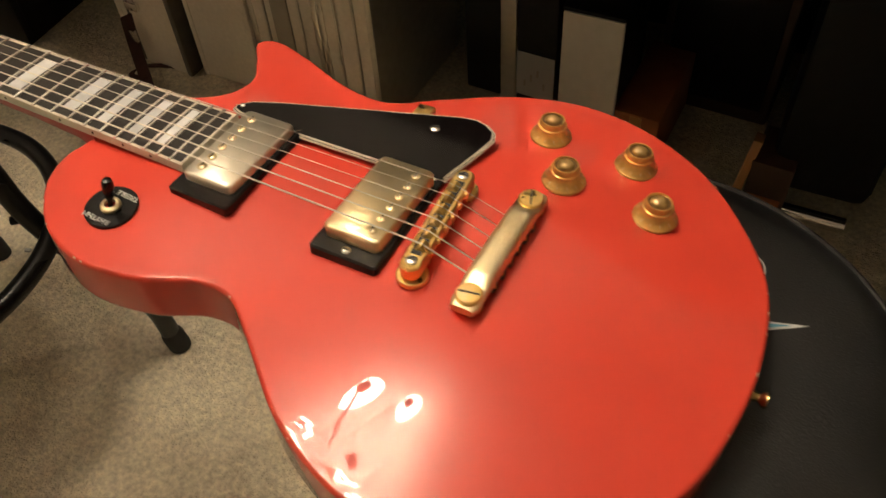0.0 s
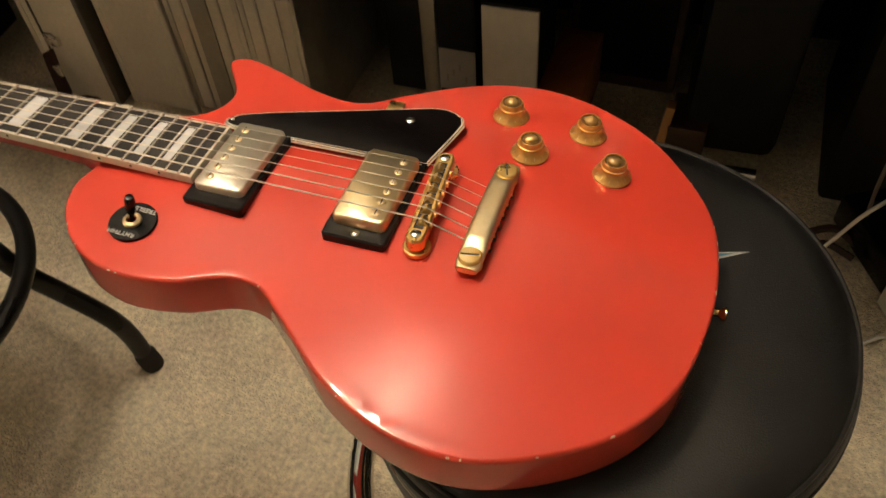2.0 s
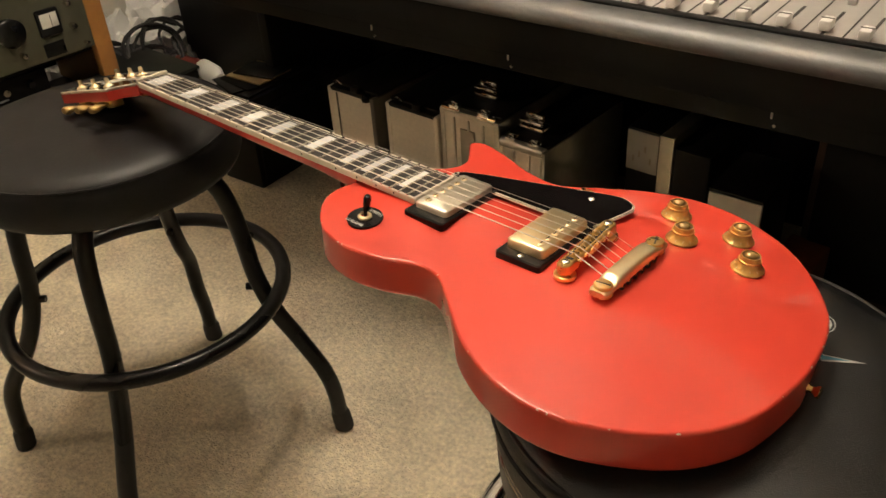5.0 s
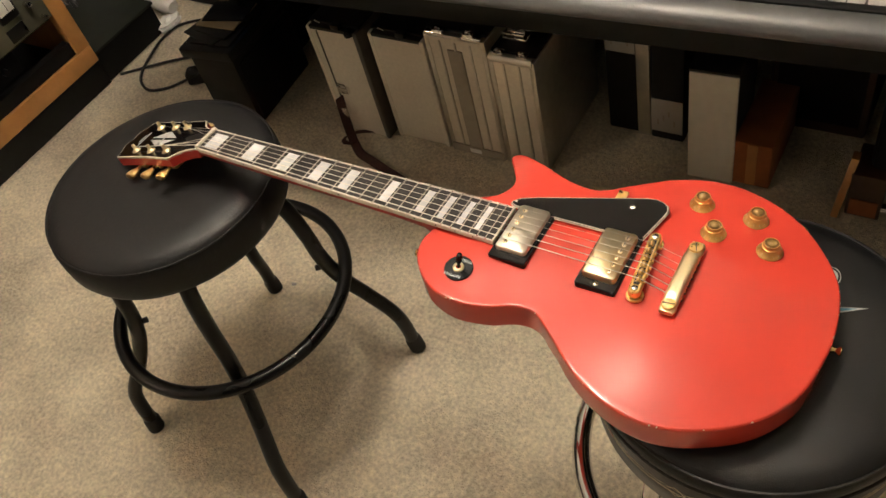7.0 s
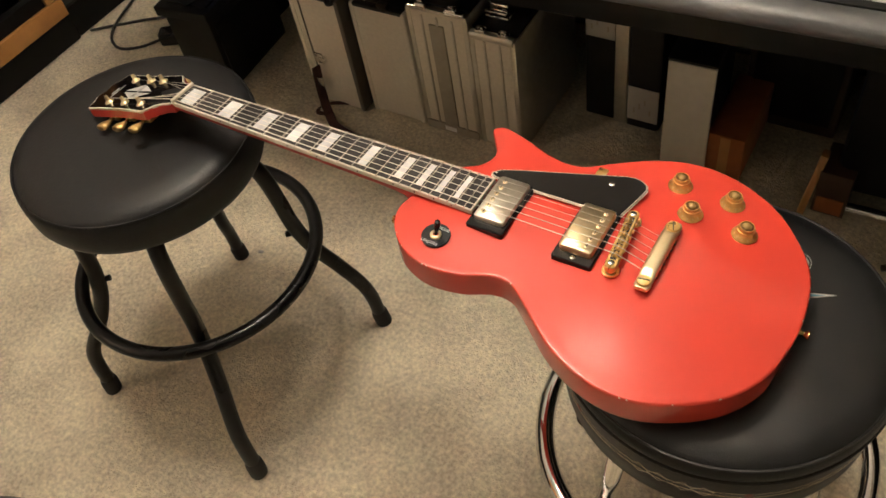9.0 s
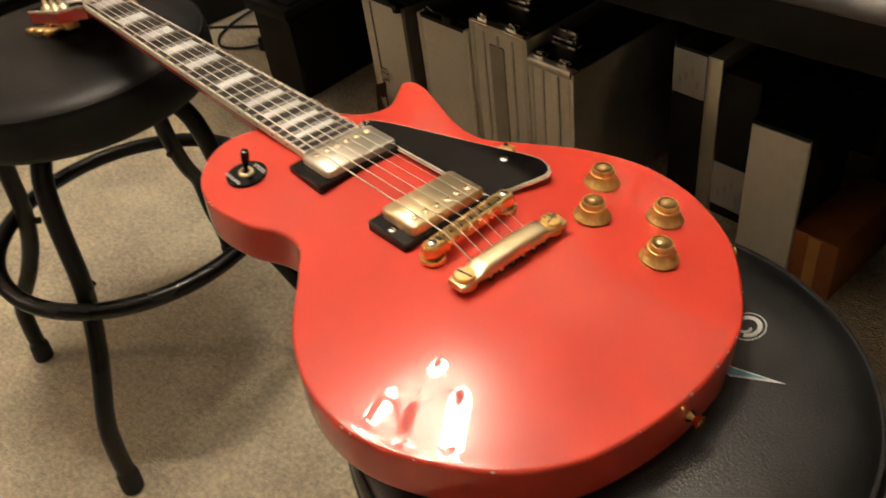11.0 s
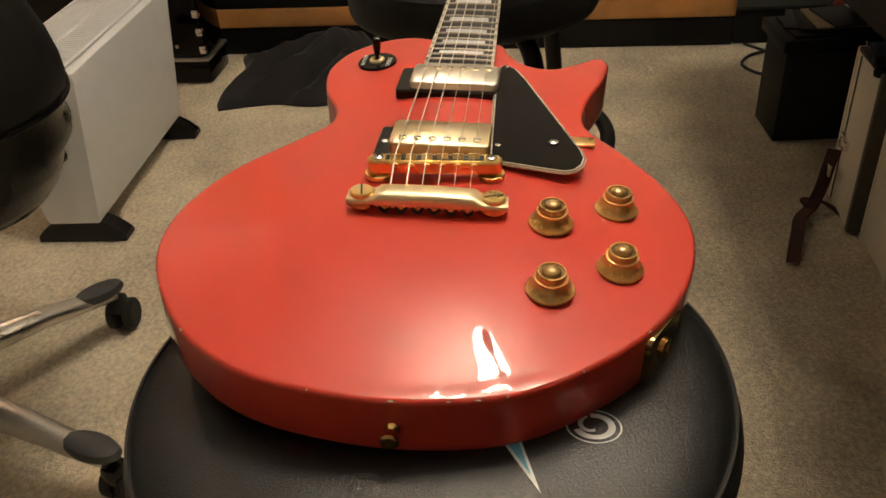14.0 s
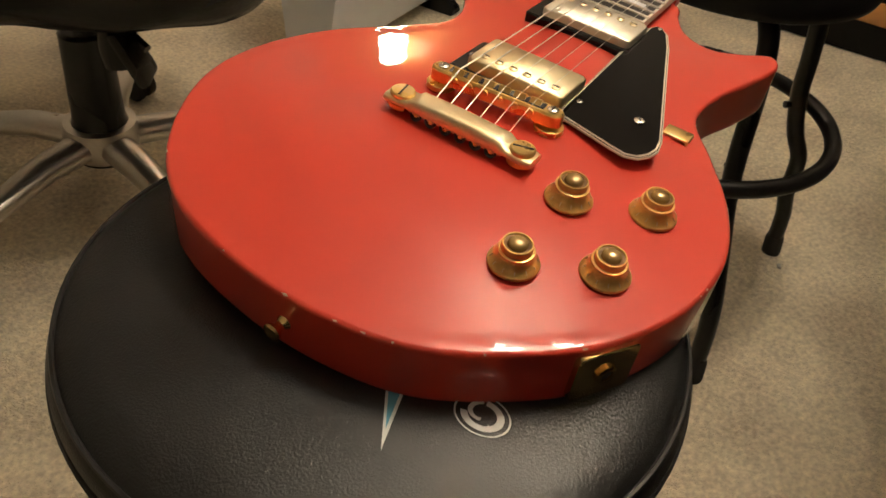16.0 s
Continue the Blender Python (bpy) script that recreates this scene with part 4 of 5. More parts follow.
def mixing_console():
    e = thing("mixing_console", "long black mixing console with padded armrest and white faders", "mixing console", CON)
    L0, L1 = -1.42, 2.1
    w, c = L1 - L0, (L0 + L1) / 2
    prof = [(0.036, 0.667), (0.006, 0.667), (0.0015, 0.669), (0.0, 0.6730), (0.0025, 0.6790), (0.0075, 0.6855), (0.0140, 0.6895), (0.022, 0.6920), (0.030, 0.6932), (0.036, 0.6930)]
    bm = bm_new()
    a = [bm.verts.new((L0, y, z)) for y, z in prof]
    b = [bm.verts.new((L1, y, z)) for y, z in prof]
    for k in range(len(prof) - 1):
        bm.faces.new((a[k], a[k + 1], b[k + 1], b[k]))
    bm.faces.new(a)
    bm.faces.new(b)
    rest = part("armrest", bm, LEATHERETTE, e, "padded black leatherette armrest", angle=50)
    part("armrest_bolt", lathe([(0, 0), (0.006, 0.0005), (0.008, 0.002), (0.008, 0.003), (0.0045, 0.005), (0.0042, 0.0055), (0, 0.0035)], 18, pose(0.200, 0.0105, 0.6872, 42, 0, 0)), STEEL, rest, "round chrome bolt")
    part("front_rail", box((c, 0.043, 0.6915), (w, 0.0135, 0.009), 0.002), CONSOLE_BLACK, e)
    part("channel_panel", box((c, 0.30, 0.683), (w, 0.50, 0.010)), PANEL_GREY, e, "grey channel panel")
    x = -1.2150
    k = 0
    while x < 1.3:
        part("slot", box((x, 0.100, 0.6885), (0.003, 0.095, 0.0012)), INK, e)
        part("channel_line", box((x + 0.0215, 0.30, 0.6884), (0.0016, 0.48, 0.0008)), INK, e)
        fy = 0.128 if -0.58 < x < -0.37 or 0.10 < x < 0.18 else 0.070 + 0.006 * ((k * 7) % 3)
        f = part("fader", box((x, fy, 0.696), (0.013, 0.021, 0.012), 0.003), FADER_WHITE, e, "white fader cap")
        part("fader_mark", box((x, fy, 0.7022), (0.0135, 0.0016, 0.0006)), INK, f)
        for j in range(5):
            part("button", box((x, 0.180 + 0.028 * j, 0.691), (0.010, 0.010, 0.007), 0.0015), PANEL_GREY if (j + k) % 3 else FADER_WHITE, e)
        x += 0.0430
        k += 1
    part("apron", box((c, 0.060, 0.640), (w, 0.020, 0.085), 0.002), CONSOLE_BLACK, e)
    part("underside", box((c, 0.40, 0.608), (w, 0.70, 0.020)), CONSOLE_BLACK, e)
    part("back_panel", box((c, 0.80, 0.36), (w, 0.03, 0.70)), CONSOLE_BLACK, e)
    # Unseen upper body and meters, added for what the guitar top reflects.
    part("rear_body", box((c, 0.72, 0.92), (w, 0.20, 0.46), 0.01), CONSOLE_BLACK, e)
    for k in range(9):
        xm = -0.42 + 0.115 * k
        mt = part("level_meter", box((xm, 0.617, 1.03), (0.100, 0.010, 0.085), 0.003), BLACK_PLASTIC, e, "square level meter, unseen, assumed")
        part("meter_face", box((xm, 0.6112, 1.036), (0.082, 0.002, 0.052), 0.0008), DIAL, mt, "pale meter face")
    part("power_light", lathe([(0, 0.004), (0.004, 0.003), (0.0052, 0.0), (0.0052, -0.004)], 14, pose(-1.333, 0.4375, 0.398, 90, 0, 0)), BLUE_LED, e, "small blue power light")
    for xs in (-1.335, L1 + 0.01):
        part("side_panel", box((xs, 0.62, 0.36), (0.03, 0.36, 0.72), 0.004), CONSOLE_BLACK, e)
    part("pedestal", box((0.235, 0.515, 0.309), (0.15, 0.24, 0.55), 0.02), CONSOLE_BLACK, e, "black console pedestal")
    part("pedestal_foot", tube([(0.185, 0.388, 0.0025), (0.290, 0.388, 0.0025)], 0.013, 14), CHROME, e, "rounded chrome foot")
    part("inner_panel", box((c, 0.385, 0.515), (w, 0.020, 0.20), 0.002), CONSOLE_BLACK, e)
    for xb in (-0.910, -0.575, -0.090, 0.375):
        part("panel_clip", box((xb, 0.3735, 0.448), (0.0036, 0.003, 0.026), 0.001), BRUSHED, e, "bright metal clip")
        part("panel_screw", lathe([(0, 0.002), (0.0026, 0.0015), (0.0035, 0)], 12, pose(xb + 0.006, 0.3745, 0.424, 90, 0, 0)), STEEL, e)
    return e


def latch(parent, c, yaw=0):
    l = part("latch", box((0, 0, 0), (0.030, 0.010, 0.018), 0.002, pose(*c, 0, 0, yaw)), CHROME, parent, "chrome latch")
    part("latch_bow", tube([Matrix(pose(*c, 0, 0, yaw)) @ Vector(p) for p in ((-0.010, 0, 0.008), (-0.010, -0.004, 0.020), (0.010, -0.004, 0.020), (0.010, 0, 0.008))], 0.002, 6), CHROME, l)


def flat_case(x, y, w, h, depth, label, ribs=0, lean=0.0, style=0, group="cases under the console"):
    """A slim case standing on its end."""
    e = thing("equipment_case", label, "case", pose(x + w / 2, y, 0, 0, 0, lean), group)
    part("shell", box((0, depth / 2, h / 2), (w - 0.006, depth, h - 0.004), 0.006), ALU, e)
    for s in (-1, 1):
        # Style 1: right edge darker, shading of the rounding put into its colour.
        part("edge_profile", box((s * (w / 2 - 0.006), depth / 2, h / 2), (0.013, depth + 0.004, h - 0.001), 0.004), CASE_SHADE if style == 1 and s > 0 else (ALU_EDGE if ribs else ALU), e)
    for k in range(ribs):
        part("rib", box((-w / 2 + (k + 1) * w / (ribs + 1), -0.001, h / 2), (0.005, 0.004, h - 0.03), 0.0015), ALU_EDGE, e)
    part("lid_rim", box((0, depth / 2, h - 0.004), (w - 0.016, depth + 0.002, 0.010), 0.003), DARK_CASE if not ribs else ALU_EDGE, e)
    # The console's shade on the case top, put in as a dark plate.
    part("lid_top", box((0, depth / 2 + 0.008, h + 0.0025), (w - 0.004, depth - 0.012, 0.007), 0.002), DARK_CASE, e, "dark plate for the shaded case top")
    if style == 1:
        part("front_groove", box((-w * 0.30, -0.0006, h / 2), (0.004, 0.003, h - 0.02), 0.001), CASE_SHADE, e)
        part("corner_ball", lathe([(0, 0.012), (0.008, 0.010), (0.012, 0.003), (0.011, -0.004), (0, -0.008)], 16, pose(w * 0.34, 0.002, h - 0.006)), BLACK_PLASTIC, e, "black corner protector")
    if style == 3:
        part("inset_panel", box((-w * 0.02, -0.0012, h / 2 - 0.01), (w * 0.24, 0.004, h - 0.05), 0.001), CASE_PANEL, e, "darker inset panel")
        for q in (-1, 1):
            part("top_bar", tube([(q * w * 0.30 - 0.022, 0.004, h), (q * w * 0.30 + 0.022, 0.004, h)], 0.007, 10), CHROME, e, "rounded chrome bar")
        f = part("foot_strip", box((0, -0.0022, 0.012), (w - 0.01, 0.004, 0.022), 0.001), CASE_PANEL, e, "dull foot strip")
        part("foot_label", box((-0.006, -0.0046, 0.012), (0.030, 0.0010, 0.012)), WHITE_BAG, f, "small white label")
    if style == 4:
        part("top_bar", tube([(-w * 0.46, 0.004, h - 0.004), (w * 0.46, 0.004, h - 0.004)], 0.010, 12), ALU_EDGE, e, "pale rounded top bar")
    for k in range(2 if ribs else 1):
        l = part("latch", box(((k - 0.5) * w * 0.5 if ribs else w * 0.1, 0.006, h + 0.006), (0.024, 0.016, 0.014), 0.003), CHROME if ribs else DARK_CASE, e)
        part("latch_bow", tube(smooth_line([((k - 0.5) * w * 0.5 - 0.008, 0.004, h + 0.010), ((k - 0.5) * w * 0.5, -0.001, h + 0.019), ((k - 0.5) * w * 0.5 + 0.008, 0.004, h + 0.010)], 4), 0.0018, 6), CHROME, l)
    return e


mixing_console()
for cx, cy, cz in ((-0.666, 0.715, 0.344), (-0.545, 0.70, 0.311)):
    e = thing("case_clamp", "chrome butterfly clamp on top of a case", "clamp", pose(cx, cy, cz), "clamps on the cases")
    part("base", box((0, 0, 0.006), (0.055, 0.030, 0.012), 0.003), CHROME, e)
    part("wing", box((0.0, 0, 0.022), (0.040, 0.008, 0.024), 0.003), CHROME, e)
    part("lip", box((0, -0.016, 0.022), (0.050, 0.006, 0.008), 0.002), CHROME, e)
a = flat_case(-1.047, 0.625, 0.142, 0.313, 0.28, "slim grey flight case with chrome latch and leather strap", 0, 0, 1)
latch(a, (-0.02, -0.006, 0.14))
for pts, wd in (([(-0.034, -0.016, 0.118), (-0.033, -0.020, 0.090), (-0.030, -0.026, 0.045), (-0.010, -0.044, 0.010), (0.030, -0.074, 0.006), (0.075, -0.088, 0.005), (0.125, -0.104, 0.005), (0.178, -0.120, 0.005)], 0.0120),
                ([(-0.004, -0.052, 0.010), (-0.030, -0.056, 0.010), (-0.040, -0.040, 0.008), (-0.028, -0.016, 0.006), (0.010, 0.002, 0.006), (0.050, 0.010, 0.006)], 0.0060)):
    ln = smooth_line(pts, 6)
    bm = lofted([[Vector(p) + Vector((0.35, 0.94, 0)) * (wd * q) + Vector((0, 0, h)) for q, h in ((-1, 0.0), (1, 0.0), (0.9, 0.004), (-0.9, 0.004))] for p in ln])
    part("strap", bm, STRAP, a, "dark red leather strap trailing on the floor", angle=50)
bk = part("buckle", box((-0.033, -0.021, 0.082), (0.030, 0.006, 0.026), 0.002), STEEL, a, "worn steel buckle")
flat_case(-0.889, 0.643, 0.146, 0.307, 0.28, "plain slim grey case standing on end under the console", 0, 0)
flat_case(-0.738, 0.645, 0.147, 0.334, 0.28, "ribbed aluminium case with chrome latches standing on end", 3, 0, 3)
flat_case(-0.590, 0.644, 0.106, 0.303, 0.28, "ribbed aluminium case with chrome catch beside the others", 2, 0, 4)


def labelled_case(x, w, y, h, lab_z, lab_h, label, strip=False):
    e = thing("road_case", label, "case", pose(x + w / 2, y, 0), "dark cases under the console")
    part("shell", box((0, 0.14, h / 2), (w, 0.28, h), 0.005), DARK_CASE, e)
    p = part("paper_label", box((0, -0.0010, lab_z + lab_h / 2), (w * 0.94, 0.0012, lab_h)), PAPER, e, "white printed paper label")
    for k in range(4):
        part("print_bar", box((-w * 0.26 + 0.012 * k, -0.0019, lab_z + lab_h * (0.3 + 0.14 * (k % 3))), (0.004, 0.0004, lab_h * 0.16)), CASE_PANEL, p)
    if strip:
        part("edge_profile", box((w / 2 + 0.015, 0.13, h / 2), (0.030, 0.27, h), 0.003), ALU_EDGE, e, "dull aluminium edge")
    return e


labelled_case(-0.414, 0.070, 0.820, 0.308, 0.219, 0.083, "dark road case with a printed label and aluminium edge", True)
labelled_case(-0.313, 0.074, 0.814, 0.29, 0.024, 0.091, "dark case with a white printed label near the floor")
e = thing("carton", "upright carton with pale grey front, dark body and dark flap under the console", "box", pose(-0.153, 0.727, 0, 0, 0, 2))
# Only the front board is pale; body and flap take the dark case colour.
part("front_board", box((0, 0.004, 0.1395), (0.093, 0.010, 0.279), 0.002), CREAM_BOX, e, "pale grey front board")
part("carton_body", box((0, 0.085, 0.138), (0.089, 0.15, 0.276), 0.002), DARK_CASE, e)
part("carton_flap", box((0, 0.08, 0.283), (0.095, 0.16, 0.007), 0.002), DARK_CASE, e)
e = thing("carton", "small orange-brown carton on the carpet", "box", pose(-0.072, 0.735, 0))
part("carton_body", box((0, 0.10, 0.058), (0.076, 0.20, 0.116), 0.003), ORANGE_BOX, e)
part("tape", box((0, -0.0008, 0.058), (0.02, 0.0012, 0.110)), WOOD, e)
# Plain dark cabinet that also darkens the space behind; amplifier form is assumed.
e = thing("amplifier", "plain dark brown cabinet darkening the space under the console, kind assumed", "amplifier", pose(0.005, 1.00, 0))
part("cabinet", box((0, 0.06, 0.22), (0.20, 0.26, 0.44), 0.006), BROWN_DARK, e)
part("grille_cloth", box((0, -0.0715, 0.20), (0.17, 0.004, 0.34), 0.001), CONSOLE_BLACK, e)
e = thing("carton", "small dark brown carton with an orange panel on the carpet", "box", pose(0.146, 0.722, 0))
part("carton_body", box((0, 0.04, 0.055), (0.062, 0.09, 0.11), 0.003), BROWN_DARK, e)
part("carton_panel", box((0, -0.0058, 0.026), (0.050, 0.0015, 0.040)), ORANGE_BOX, e, "orange printed panel")
# Assumed black box: hides carpet that would otherwise look too light here.
e = thing("road_case", "large black box, assumed, keeping the space under the console dark", "case", pose(0.79, 0.89, 0))
part("shell", box((0, 0, 0.225), (0.84, 0.32, 0.45), 0.01), DARK_CASE, e)
part("butterfly_latch", box((-0.20, -0.163, 0.27), (0.06, 0.006, 0.07), 0.002), CASE_SHADE, e)
e = thing("wooden_offcut", "pale wooden strip leaning under the console", "wood", pose(0.100, 0.712, 0))
part("strip", box((0, 0, 0.07), (0.014, 0.03, 0.14), 0.002, pose(0, 0, 0, -12, 6, 0)), WOOD, e)


# ---- left end: dark box, rack, radio, cables ----
def monitor_speaker():
    e = thing("loudspeaker", "small black loudspeaker box on the carpet", "loudspeaker", pose(-1.357, 0.686, 0, 0, 0, 5))
    bm = box((0, 0, 0.105), (0.136, 0.25, 0.21), 0.004)
    for v in bm.verts:
        if v.co.z > 0.15 and v.co.x > 0.03:
            v.co.z -= 0.004
    part("cabinet", bm, DARK_CASE, e)
    part("grille", box((0.0695, 0, 0.102), (0.004, 0.22, 0.17), 0.001), CONSOLE_BLACK, e, "black cloth grille")
    t = thing("equipment_box", "flat dark equipment box with worn lid on the loudspeaker", "box", pose(-1.359, 0.681, 0.2105, 0, 0, 6))
    part("case", box((0, 0, 0.014), (0.156, 0.265, 0.026), 0.003), CONSOLE_BLACK, t)
    part("lid", box((0.006, 0, 0.0295), (0.12, 0.22, 0.006), 0.002), DARK_CASE, t, "worn dark board")
    b = thing("paper_stack", "loose stack of papers and booklets", "papers", pose(-1.362, 0.671, 0.2430, 0, 0, -14))
    for k in range(4):
        part("sheet", box((0.006 * (k % 2), 0.008 * k - 0.01, 0.002 + 0.004 * k), (0.12, 0.17 - 0.03 * k, 0.0036), 0.0005, pose(0, 0, 0, 0, 0, 9 * k)), TAN_PAPER if k == 2 else CONSOLE_BLACK, b)


monitor_speaker()


def crumpled(parent, name, rx, ry, h, seed, mat):
    """A crumpled heap of film, closed underneath."""
    bm = bm_new()
    bmesh.ops.create_icosphere(bm, subdivisions=4, radius=1.0)
    for v in bm.verts:
        d = v.co.normalized()
        k = 1 + 0.35 * noise.noise((d.x * 2.2 + seed, d.y * 2.2, d.z * 2.2)) - 0.22 * abs(noise.noise((d.x * 5, d.y * 5 + seed, d.z * 5)))
        v.co = Vector((d.x * rx * k, d.y * ry * k, max(0.0, (d.z * 0.6 + 0.4) * h * k)))
    return part(name, bm, mat, parent, angle=25)


def floor_clutter():
    for k, (x, y, rx, ry, h) in enumerate(((-2.33, 0.80, 0.09, 0.12, 0.20), (-2.34, 1.02, 0.09, 0.13, 0.23), (-2.33, 0.62, 0.08, 0.08, 0.15), (-1.885, 0.855, 0.035, 0.045, 0.03))):
        e = thing("plastic_bag", "crumpled white plastic bag lying on the carpet" if h < 0.1 else "crumpled white plastic bag heaped against the wall", "bag", pose(x, y, 0), "white bags on the floor")
        crumpled(e, "film", rx, ry, h, k * 3.7, WHITE_BAG)
    rng = random.Random(8)
    for k in range(12):
        c = thing("cable", "coiled black cable heaped on the carpet", "cable", pose(-2.17 + 0.02 * (k % 3), 0.68 + 0.03 * k, 0.0), "coiled cables in the corner")
        r, pts = 0.06 + 0.04 * rng.random(), []
        lean = 0.3 + 0.7 * rng.random()
        for q in range(14):
            a = q * 0.95 + k
            pts.append((-0.05 * lean * math.sin(a) + 0.02 * rng.random(), r * math.cos(a) + 0.02 * rng.random(), 0.006 + r * lean * (1 + math.sin(a)) + 0.012 * rng.random()))
        part("cord", tube(smooth_line(pts, 5), 0.006 if k % 3 else 0.0045, 7), CABLE_BLACK, c)
    g = thing("hand_tool", "white-handled tool with dark red grip on the carpet", "tool", pose(-2.03, 0.93, 0.0, 0, 0, 5))
    part("grip", tube([(-0.13, 0, 0.03), (-0.10, 0, 0.036), (-0.02, 0, 0.036), (0.0, 0, 0.032)], [0.014, 0.024, 0.024, 0.016], 14), DUCT_RED, g)
    part("body", tube([(0.0, 0, 0.032), (0.03, -0.01, 0.04), (0.10, -0.03, 0.038), (0.13, -0.035, 0.03)], [0.018, 0.030, 0.032, 0.020], 14), FADER_WHITE, g)


floor_clutter()
# Made-up black box; covers pale wall and floor so the gap reads dark.
e = thing("dark_backdrop_box", "tall black box added beyond the loudspeaker to keep that gap dark", "cabinet", pose(-1.83, 1.12, 0))
part("carcase", box((0, 0, 0.45), (0.66, 0.28, 0.90), 0.006), CONSOLE_BLACK, e)
part("front_door", box((0, -0.146, 0.45), (0.62, 0.010, 0.84), 0.003), DARK_CASE, e)


def wooden_rack():
    e = thing("equipment_rack", "low rack with orange pine frame and dark plinth", "rack", pose(-1.885, -0.24, 0))
    part("plinth", box((-0.171, 0, 0.0415), (0.36, 1.64, 0.083), 0.004), CONSOLE_BLACK, e)
    part("bottom_rail", box((0, 0, 0.110), (0.030, 1.64, 0.054), 0.004), WOOD, e)
    part("shelf_lip", box((-0.008, 0, 0.158), (0.030, 1.55, 0.040), 0.002), CONSOLE_BLACK, e)
    part("top_rail", box((0, 0, 1.00), (0.030, 1.64, 0.060), 0.004), WOOD, e)
    for y in (-0.796, 0.796):
        part("post", box((0.001, y, 0.5535), (0.030, 0.048, 0.832), 0.004), WOOD, e)
        part("side_board", box((-0.18, y * 1.022, 0.53), (0.33, 0.012, 0.88)), WOOD, e)
    part("back_board", box((-0.34, 0, 0.55), (0.02, 1.60, 0.84)), CONSOLE_BLACK, e)
    part("middle_shelf", box((-0.16, 0, 0.2615), (0.30, 1.58, 0.016)), CONSOLE_BLACK, e)
    for k in range(3):
        y = -0.545 + 0.48 * k
        u = part("rack_unit", box((-0.16, y, 0.216), (0.28, 0.44, 0.060), 0.003), CONSOLE_BLACK, e)
        for q in range(6):
            part("dial_knob", lathe([(0.010, 0), (0.009, 0.012), (0, 0.013)], 14, pose(-0.02, y - 0.17 + 0.068 * q, 0.216, 0, 90, 0)), BLACK_PLASTIC if q % 2 else STEEL, u)
        part("lettering_bar", box((-0.0195, y + 0.06, 0.196), (0.001, 0.090, 0.004)), PEARL_DIM, u)
    return e


wooden_rack()
e = thing("black_cabinet", "low black cabinet standing at the end of the rack", "cabinet", pose(-2.062, 0.706, 0))
part("carcase", box((0, 0, 0.050), (0.36, 0.245, 0.098), 0.003), CONSOLE_BLACK, e)
part("cabinet_top", box((0.002, 0, 0.103), (0.372, 0.252, 0.010), 0.003), GREEN_TOP, e, "dark greenish top board")


def radio_receiver():
    e = thing("radio_receiver", "old grey-green receiver with a white meter and black dials", "receiver", pose(-1.872, 0.281, 0.2697))
    part("front_panel", box((0.0, 0, 0.15), (0.010, 0.50, 0.30), 0.003), GEAR_GREEN, e)
    part("case", box((-0.13, 0, 0.148), (0.25, 0.46, 0.27), 0.004), CONSOLE_BLACK, e)
    m = part("meter", box((0.008, 0.144, 0.0955), (0.012, 0.062, 0.070), 0.006), BLACK_PLASTIC, e, "square black meter")
    part("meter_face", box((0.0145, 0.144, 0.1015), (0.002, 0.046, 0.036), 0.0008), DIAL, m, "white meter face")
    part("meter_needle", box((0.0158, 0.148, 0.100), (0.0006, 0.0015, 0.028), 0, None), INK, m)
    part("name_plate", box((0.006, 0.141, 0.0255), (0.003, 0.056, 0.036), 0.001), BLACK_PLASTIC, e)
    for y, z, r in ((0.042, 0.0975, 0.036), (-0.11, 0.0975, 0.036), (0.055, 0.035, 0.008), (-0.10, 0.035, 0.012), (0.202, 0.13, 0.007), (0.202, 0.070, 0.008), (0.225, 0.018, 0.005)):
        part("dial", lathe([(r, 0.0), (r, 0.014), (r * 0.85, 0.018), (0, 0.019)], 24, pose(0.005, y, z, 0, 90, 0)), BLACK_PLASTIC if r > 0.01 else STEEL, e)


radio_receiver()


